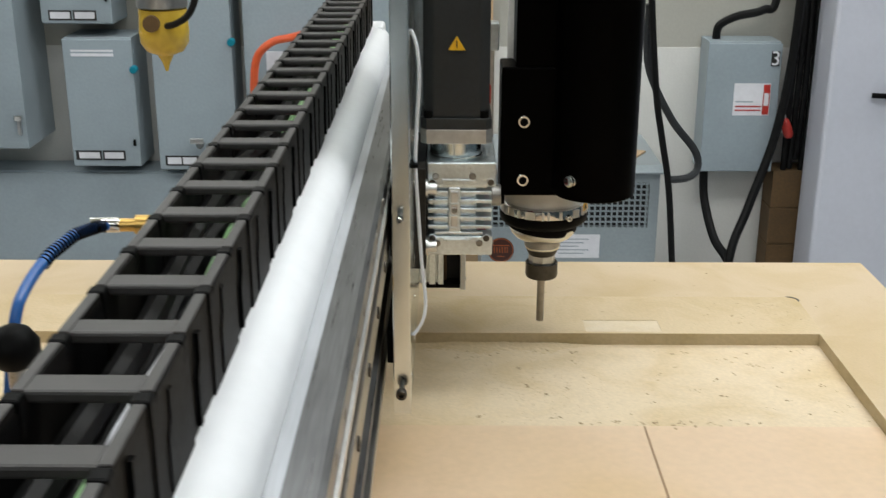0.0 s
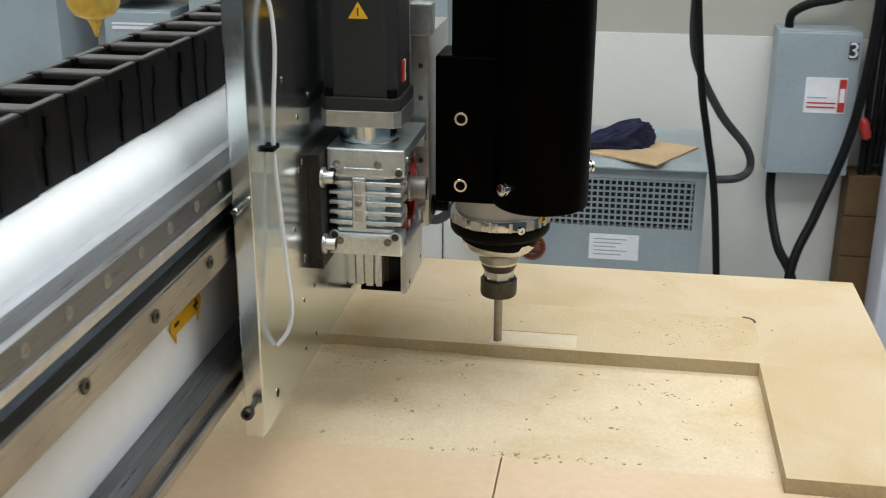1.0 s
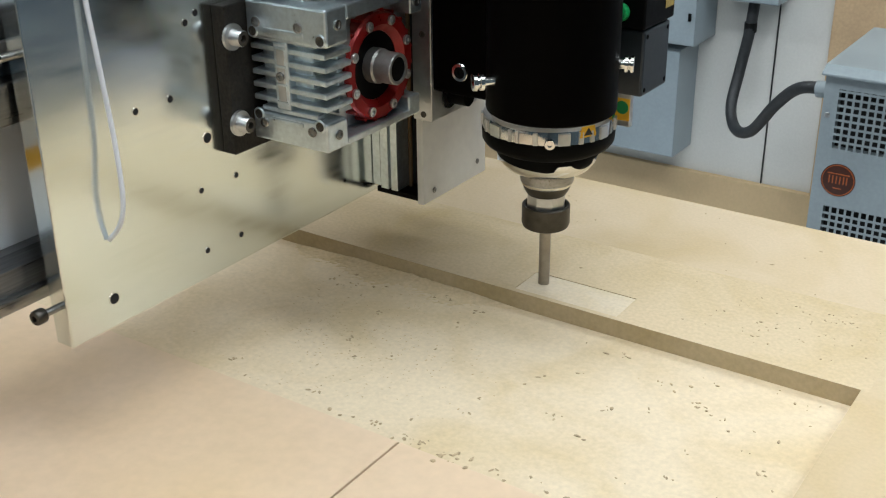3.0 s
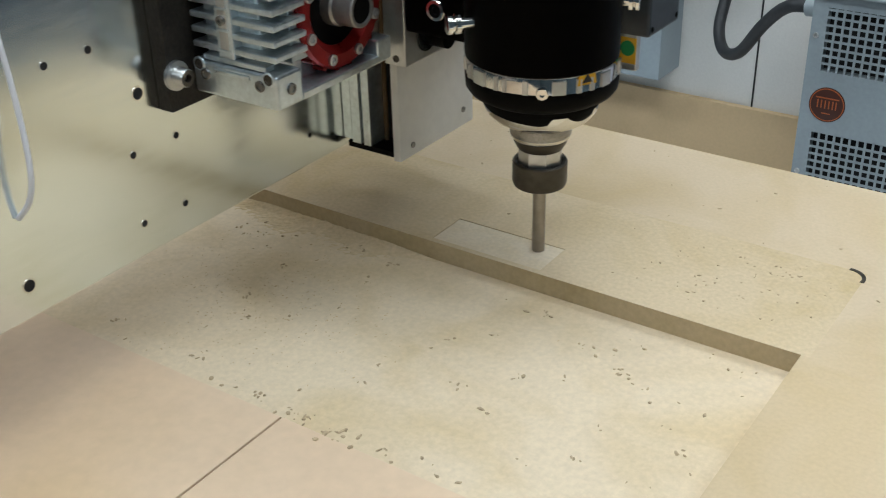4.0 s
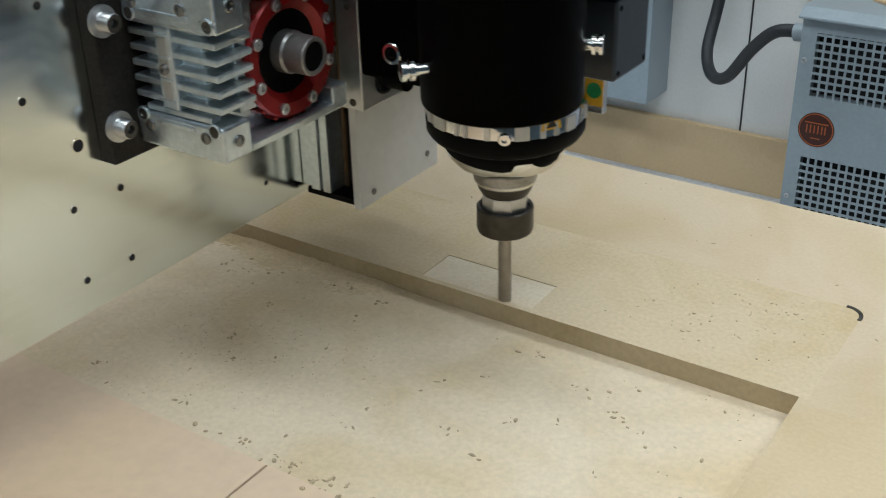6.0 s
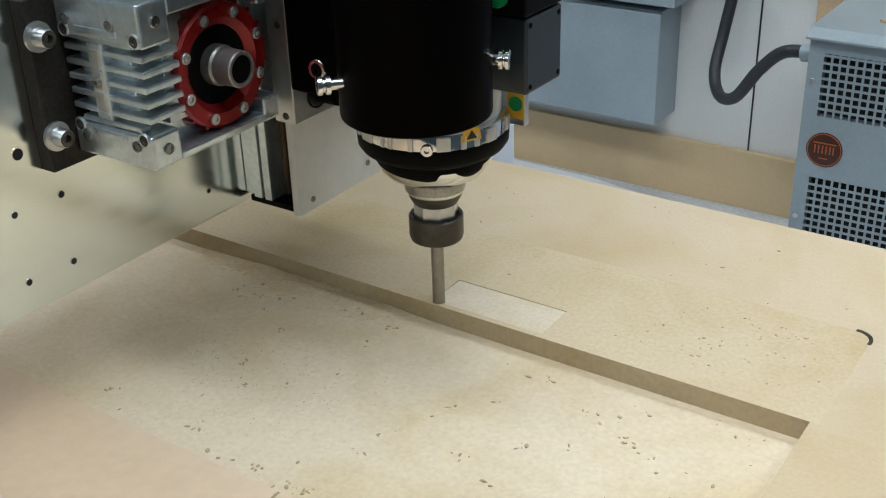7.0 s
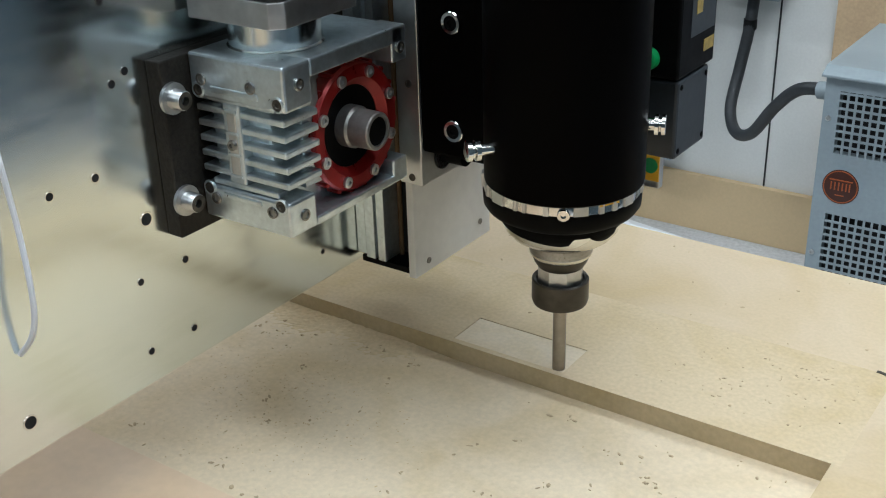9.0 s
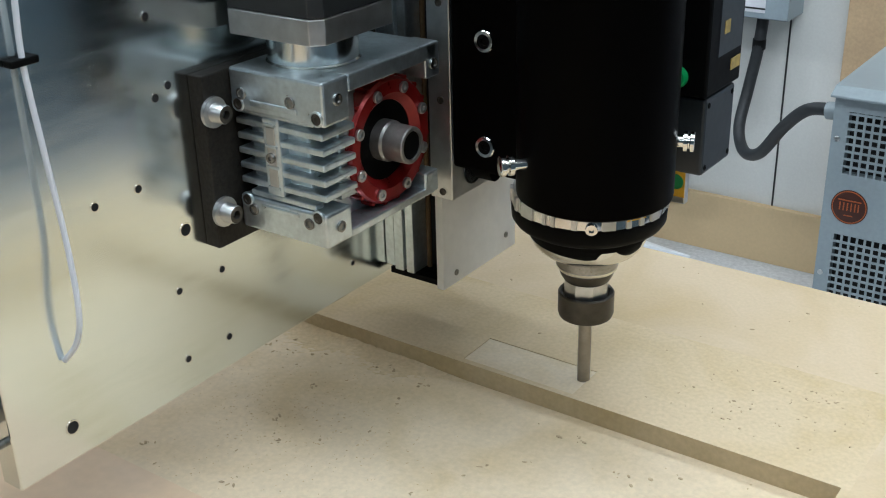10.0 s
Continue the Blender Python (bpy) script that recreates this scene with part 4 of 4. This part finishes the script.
# ---------------------------------------------------------------- along the wall: chiller
chiller = thing("chiller", (0.36, 3.38, FLOOR), "blue-grey steel chiller cabinet with square grilles standing by the wall", "chiller")
HX0, HX1, HY, HZ = 0.105, 0.618, 3.20, 0.735
part("cabinet", box(HX0, HX1, HY + 0.03, 3.58, FLOOR, HZ, 0.002), CHILLER, chiller)
frames = ((HX0, 0.137, FLOOR, HZ), (0.590, HX1, FLOOR, HZ), (0.137, 0.590, 0.7065, HZ), (0.137, 0.590, 0.432, 0.570), (0.137, 0.590, FLOOR, 0.20))
for x0, x1, z0, z1 in frames:
    part("front_panel", box(x0, x1, HY, HY + 0.0295, z0, z1), CHILLER, chiller)
# a black sheet behind each grille paints the shade inside the cabinet
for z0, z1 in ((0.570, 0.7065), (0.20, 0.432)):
    part("grille_shade", box(0.137, 0.590, HY + 0.022, HY + 0.0292, z0, z1), SHADE_BLACK, chiller, "black sheet standing for the shade behind the grille")
    x = 0.1535
    while x < 0.588:
        part("grille_bar", box(x - 0.0024, x + 0.0024, HY + 0.001, HY + 0.004, z0, z1), CHILLER, chiller)
        x += 0.0165
    z = z0 + 0.0165
    while z < z1 - 0.003:
        part("grille_bar", box(0.137, 0.590, HY + 0.0006, HY + 0.0036, z - 0.0024, z + 0.0024), CHILLER, chiller)
        z += 0.0165
part("lid", prism([(HY - 0.018, 0.7365), (HY - 0.018, 0.742), (HY + 0.012, 0.756), (3.59, 0.756), (3.59, 0.7365)], HX0 - 0.006, HX1 + 0.006, "x", 0.0015), CHILLER, chiller, "grey lid with a folded front edge")
badge = part("badge", lathe([(0.0385, 0.0), (0.0385, -0.0012), (0.037, -0.0015)], (0.1615, HY, 0.4985), "y", 40), DISC, chiller, "round dark brown badge with copper lines", True)
part("badge_ring", lathe([(0.0365, -0.0012), (0.0365, -0.0022), (0.0345, -0.0022), (0.0345, -0.0012)], (0.1615, HY, 0.4985), "y", 40, cap=False), DISC_LINE, badge)
part("badge_bar", box(0.137, 0.186, HY - 0.0022, HY - 0.0012, 0.512, 0.5145), DISC_LINE, badge)
for dx in (-0.021, -0.013, -0.005, 0.003, 0.011, 0.018):
    part("badge_bar", box(0.1615 + dx, 0.1615 + dx + 0.0026, HY - 0.0022, HY - 0.0012, 0.490, 0.508), DISC_LINE, badge)
part("badge_bar", box(0.152, 0.171, HY - 0.0022, HY - 0.0012, 0.478, 0.480), DISC_LINE, badge)
plate = part("type_label", box(0.318, 0.452, HY - 0.001, HY, 0.475, 0.548), PAPER, chiller, "white type label with grey lines")
for k in range(5):
    part("print_line", box(0.33, 0.42 - 0.015 * (k % 3), HY - 0.0014, HY - 0.0009, 0.532 - 0.011 * k, 0.535 - 0.011 * k), GREY_BOX, plate)
for sz in (0.645, 0.335):
    part("screw", screw((0.118, HY, sz), "-y", 0.006, 0.003), ALU_DULL, chiller, "", True)
part("hose_nipple", lathe([(0.016, -0.012), (0.016, 0.0), (0.013, 0.0)], (HX0, 3.30, 0.672), "x", 20), ALU_DULL, chiller, "", True)
part("valve", lathe([(0.010, -0.022), (0.010, 0.0)], (HX0, 3.52, 0.715), "x", 16), CHROME, chiller, "", True)

conduit = thing("chiller_conduit", (-0.1, 3.45, 0.475), "grey rubber conduit bending from a wall box to the chiller", "conduit")
part("pipe", sweep([(-0.212, 3.615, 0.78), (-0.213, 3.60, 0.70), (-0.222, 3.58, 0.60), (-0.218, 3.53, 0.515), (-0.178, 3.47, 0.478), (-0.12, 3.42, 0.50), (-0.045, 3.35, 0.60), (0.02, 3.31, 0.662), (0.094, 3.30, 0.672)], 0.0145, 14), CONDUIT, conduit, "", True)
part("fitting", sweep([(0.062, 3.303, 0.6685), (0.078, 3.301, 0.6705), (0.0945, 3.30, 0.672)], 0.0195, 14), CHILLER, conduit, "grey screwed fitting at the end", True)
part("collar", lathe([(0.0165, 0.70), (0.0165, 0.725)], (-0.213, 3.604, 0), "z", 16), RUBBER, conduit, "", True)

card = thing("cardboard_sheet", (0.42, 3.30, 0.757), "flat brown cardboard sheet lying on the chiller", "cardboard")
bm = prism([(0.2115, 3.304), (0.484, 3.152), (0.60, 3.36), (0.36, 3.46)], 0.757, 0.7615, "z")
part("sheet", bm, CARD, card)

cloth = thing("work_cloth", (0.37, 3.35, 0.762), "crumpled navy blue cloth on the cardboard", "cloth")
bm = bmesh.new()
bmesh.ops.create_icosphere(bm, subdivisions=5, radius=1)
for v in bm.verts:
    p = v.co.copy()
    n = noise.noise(p * 1.3 + Vector((3, 1, 2)))
    rg = abs(noise.noise(Vector((p.x * 1.6, p.y * 4.2, p.z * 3.0)) + Vector((7, 0, 4))))
    k = 1.05 + 0.30 * n - 0.34 * rg
    q = Vector((p.x * 0.105, p.y * 0.07, max(p.z, -0.1) * 0.092)) * k
    q.z *= 0.22 + 0.9 * (p.x + 1) / 2
    q.y *= 0.4 + 0.6 * (p.x + 1) / 2
    a = radians(28)
    v.co = Vector((0.375 + q.x * math.cos(a) - q.y * math.sin(a), 3.335 + q.x * math.sin(a) + q.y * math.cos(a), 0.768 + q.z))
part("cloth", bm, NAVY, cloth, "", True)

post = thing("wall_board", (0.07, 3.66, FLOOR), "upright brown fibreboard strip on the wall behind the chiller", "board")
part("board", box(-0.02, 0.145, 3.655, 3.68, 0.262, 2.4, 0.001), CARD, post)

# ---------------------------------------------------------------- along the wall: enclosures


def enclosure(x0, x1, y0, z0, z1, label, prints=(), lock=True):
    e = thing("electrical_box", ((x0 + x1) / 2, 3.6, z0), label, "electrical box", "electrical boxes on the wall")
    part("housing", box(x0, x1, y0 + 0.012, 3.679, z0, z1, 0.002), GREY_BOX, e)
    door = part("door", box(x0 - 0.003, x1 + 0.003, y0, y0 + 0.0115, z0 + 0.004, z1 - 0.004, 0.0025), GREY_BOX, e)
    if lock:
        part("latch", box(x1 - 0.016, x1 - 0.008, y0 - 0.006, y0, z0 + 0.07, z0 + 0.09, 0.001), BLACK, door)
    for k, (px0, px1, pz0, pz1, m) in enumerate(prints):
        part("label", box(px0, px1, y0 - 0.0012 - 0.0005 * k, y0, pz0, pz1), m, door, "printed label")
    return e


EY = 3.50
tall = enclosure(-1.62, -1.284, 3.42, 0.742, 1.9, "tall grey steel electrical cabinet on the wall", (), False)
part("latch", box(-1.312, -1.288, 3.402, 3.42, 0.835, 0.852, 0.003), CHROME, tall, "bright turning latch")
part("keeper", box(-1.306, -1.296, 3.408, 3.42, 0.79, 0.834, 0.002), ALU_DULL, tall)
enclosure(-1.172, -0.965, EY, 0.666, 1.072, "grey steel electrical box with a white label strip",
          ((-1.15, -1.02, 1.030, 1.036, PAPER), (-1.15, -1.02, 1.016, 1.025, PAPER), (-1.165, -1.085, 0.690, 0.720, INK), (-1.155, -1.090, 0.695, 0.715, PAPER), (-1.080, -1.01, 0.690, 0.720, INK), (-1.075, -1.015, 0.695, 0.715, PAPER)))
enclosure(-1.225, -1.015, EY, 1.112, 1.5, "grey steel electrical box with two white labels",
          ((-1.205, -1.135, 1.125, 1.155, INK), (-1.200, -1.140, 1.130, 1.150, PAPER), (-1.130, -1.06, 1.125, 1.155, INK), (-1.125, -1.065, 1.130, 1.150, PAPER)))
enclosure(-0.900, -0.660, EY, 0.655, 1.5, "grey steel electrical box with a small white label",
          ((-0.885, -0.78, 0.672, 0.704, INK), (-0.878, -0.835, 0.677, 0.699, PAPER), (-0.83, -0.787, 0.677, 0.699, PAPER)))
plug = thing("hose_tap", (-0.765, 3.49, 0.754), "small bright metal tap on the grey box", "tap")
part("body", lathe([(0.008, 0.0), (0.008, -0.03), (0.012, -0.03), (0.012, -0.042)], (-0.765, EY, 0.748), "y", 14), CHROME, plug, "", True)
part("lever", box(-0.795, -0.752, EY - 0.044, EY - 0.036, 0.752, 0.770, 0.003), ALU_DULL, plug, "small lever")
enclosure(-0.62, -0.335, 3.52, 0.658, 1.5, "grey steel electrical box above the wireway", ((-0.60, -0.54, 0.672, 0.69, PAPER), (-0.54, -0.48, 0.672, 0.69, INK)))
e_box = enclosure(-0.295, -0.136, 3.56, 0.782, 1.25, "small grey disconnect box with a warning label",
                  ((-0.285, -0.19, 0.80, 0.845, PAPER), (-0.285, -0.25, 0.823, 0.845, RED), (-0.24, -0.19, 0.808, 0.812, INK)))
enclosure(-1.9, -0.378, 3.54, 0.335, 0.640, "long grey steel wireway box along the wall", (), False)
for kx, kz in ((-0.958, 0.978), (-0.655, 1.062)):
    cap = thing("teal_button", (kx, 3.49, kz), "small teal push button on a grey box", "button", "teal buttons")
    part("cap", lathe([(0.012, 0.0), (0.012, -0.02), (0.010, -0.024)], (kx, EY, kz), "y", 16), TEAL, cap, "", True)

right_box = enclosure(0.812, 1.035, 3.55, 0.642, 1.058, "grey steel disconnect box with a white warning label",
                      ((0.898, 1.012, 0.828, 0.930, PAPER), (0.905, 0.96, 0.870, 0.874, GREY_BOX), (0.905, 0.985, 0.855, 0.859, RED_WIRE), (0.905, 0.985, 0.843, 0.847, RED_WIRE), (0.99, 1.01, 0.832, 0.926, RED_WIRE), (0.993, 1.007, 0.86, 0.90, PAPER), (1.005, 1.03, 0.985, 1.03, INK)), False)
digit = bpy.data.curves.new("digit", "FONT")
digit.body, digit.size, digit.extrude, digit.align_x = "3", 0.062, 0.0004, "CENTER"
scratch = new("scratch", digit)
mesh = bpy.data.meshes.new_from_object(scratch.evaluated_get(bpy.context.evaluated_depsgraph_get()))
bpy.data.objects.remove(scratch)
mesh.materials.clear()
mesh.materials.append(PAPER)
figure = new("digit", mesh)
figure.parent = right_box
figure.matrix_local = Matrix.Translation(-HOME[right_box]) @ pose(1.0175, 3.5445, 0.988, 90, 0, 0)
handle = thing("disconnect_handle", (1.05, 3.56, 0.82), "red switch handle at the side of the grey box", "switch handle")
bm = lathe([(0.006, 0.0), (0.012, -0.006), (0.0155, -0.022), (0.0155, -0.050), (0.012, -0.062), (0.005, -0.066)], (0, 0, 0), "z", 18)
bmesh.ops.transform(bm, verts=bm.verts, matrix=Matrix.Translation((1.060, 3.535, 0.822)) @ pose(0, 0, 0, 0, -18, 0))
part("lever", bm, RED_WIRE, handle, "rounded red grip", True)
part("arm", sweep([(1.036, 3.58, 0.835), (1.046, 3.55, 0.845), (1.058, 3.537, 0.835), (1.060, 3.535, 0.820)], 0.005, 8), ALU_DULL, handle, "", True)

# ---------------------------------------------------------------- cables and things at the right


def cable(points, r, label, material=RUBBER):
    c = thing("power_cable", points[0], label, "cable", "cables by the wall")
    part("cable", sweep(points, r, 10), material, c, "", True)
    return c


cable([(0.535, 3.15, 1.75), (0.545, 3.15, 1.35), (0.579, 3.15, 1.0), (0.606, 3.15, 0.85), (0.635, 3.15, 0.7), (0.662, 3.15, 0.45), (0.69, 3.12, FLOOR + 0.02)], 0.0098, "black cable hanging in front of the chiller")
cable([(0.552, 3.17, 1.22), (0.562, 3.19, 1.05), (0.635, 3.2, 0.90), (0.715, 3.22, 0.80), (0.728, 3.22, 0.745), (0.695, 3.19, 0.725), (0.632, 3.165, 0.725)], 0.011, "looped dark grey cable tied to another cable", CONDUIT)
cable([(0.835, 3.60, 0.645), (0.838, 3.58, 0.55), (0.86, 3.5, 0.44), (0.90, 3.4, 0.36), (0.93, 3.3, FLOOR + 0.02)], 0.014, "black cable from the bottom of the grey box")
cable([(1.06, 3.5, 1.6), (1.062, 3.5, 1.2), (1.05, 3.5, 0.95), (1.02, 3.5, 0.75), (0.95, 3.46, 0.55), (0.89, 3.40, 0.40), (0.86, 3.3, FLOOR + 0.02)], 0.014, "long black cable hanging beside the grey box")
cable([(0.845, 3.62, 1.058), (0.85, 3.61, 1.10), (0.90, 3.60, 1.13), (0.98, 3.60, 1.15), (1.02, 3.60, 1.20), (1.03, 3.60, 1.6)], 0.013, "black cable bent into the top of the grey box")
for k in range(5):
    x = 1.085 + 0.018 * k
    cable([(x, 3.58 + 0.01 * (k % 2), 1.7), (x + 0.004, 3.58, 1.2), (x - 0.004 + 0.004 * k, 3.57, 0.9), (x, 3.58, 0.62 + 0.03 * (k % 3))], 0.010, "black cable in a hanging bundle")
# white strip added in place of a bright reflection on the floor
strip = thing("glint_strip", (-0.7, 3.6, FLOOR), "flat white strip added for a bright glint on the floor by the plank", "plastic strip")
part("strip", prism([(-1.7, 3.59), (-0.62, 3.585), (-0.34, 3.572), (-0.34, 3.578), (-0.60, 3.625), (-1.7, 3.65)], FLOOR, FLOOR + 0.010, "z", 0.002), WHITE, strip)
carton = thing("carton_stack", (1.11, 3.6, FLOOR), "stack of brown cartons beside the pale cabinet", "cartons")
for z0, z1 in ((FLOOR, 0.395), (0.397, 0.52), (0.522, 0.645)):
    part("carton", box(1.05, 1.20, 3.56, 3.67, z0, z1, 0.003), CARTON, carton)
pale = thing("pale_cabinet", (1.6, 3.2, FLOOR), "large pale lavender-grey cabinet with a smooth side", "cabinet")
part("side", box(1.135, 2.6, 3.38, 3.55, FLOOR, 2.4, 0.012), CABINET_WHITE, pale)
part("handle", sweep([(1.262, 3.368, 0.93), (1.30, 3.358, 0.93), (1.345, 3.366, 0.928)], 0.008, 10), BLACK, pale, "black pen-shaped handle", True)

rod = thing("red_rod", (1.44, 3.33, FLOOR), "short red rods lying crossed on the floor by the cabinet", "rods")
part("rod", sweep([(1.415, 3.325, FLOOR + 0.016), (1.47, 3.335, FLOOR + 0.016), (1.56, 3.35, FLOOR + 0.016)], 0.014, 10), RED_WIRE, rod, "", True)
part("rod", sweep([(1.43, 3.29, FLOOR + 0.013), (1.48, 3.29, FLOOR + 0.013), (1.57, 3.30, FLOOR + 0.013)], 0.012, 10), DISC, rod, "dark brown rod", True)

air = thing("orange_hose", (-0.6, 3.4, 0.85), "orange air hose bending over a white tag on the wall", "hose")
part("hose", sweep([(-0.585, 3.44, 0.86), (-0.58, 3.42, 0.95), (-0.565, 3.41, 1.03), (-0.52, 3.41, 1.075), (-0.47, 3.43, 1.085), (-0.44, 3.5, 1.085)], 0.012, 10), ORANGE, air, "", True)
part("tag", box(-0.555, -0.46, 3.515, 3.5195, 0.93, 1.03), PAPER, air, "white tag")


# ---------------------------------------------------------------- movement


def motions():
    def rows(ob, y=True, z=False):
        h = HOME[ob]
        walk(ob, [(t, pose(h.x + dx, h.y + (dy if y else 0), h.z + (dz if z else 0))) for t, dx, dy, dz in DRIVE])
    for ob in (gantry, chain, hose, knob, filt):
        rows(ob, y=False)
    for ob in (carriage, tube, slide, gear):
        rows(ob)
    rows(spindle, z=True)


motions()
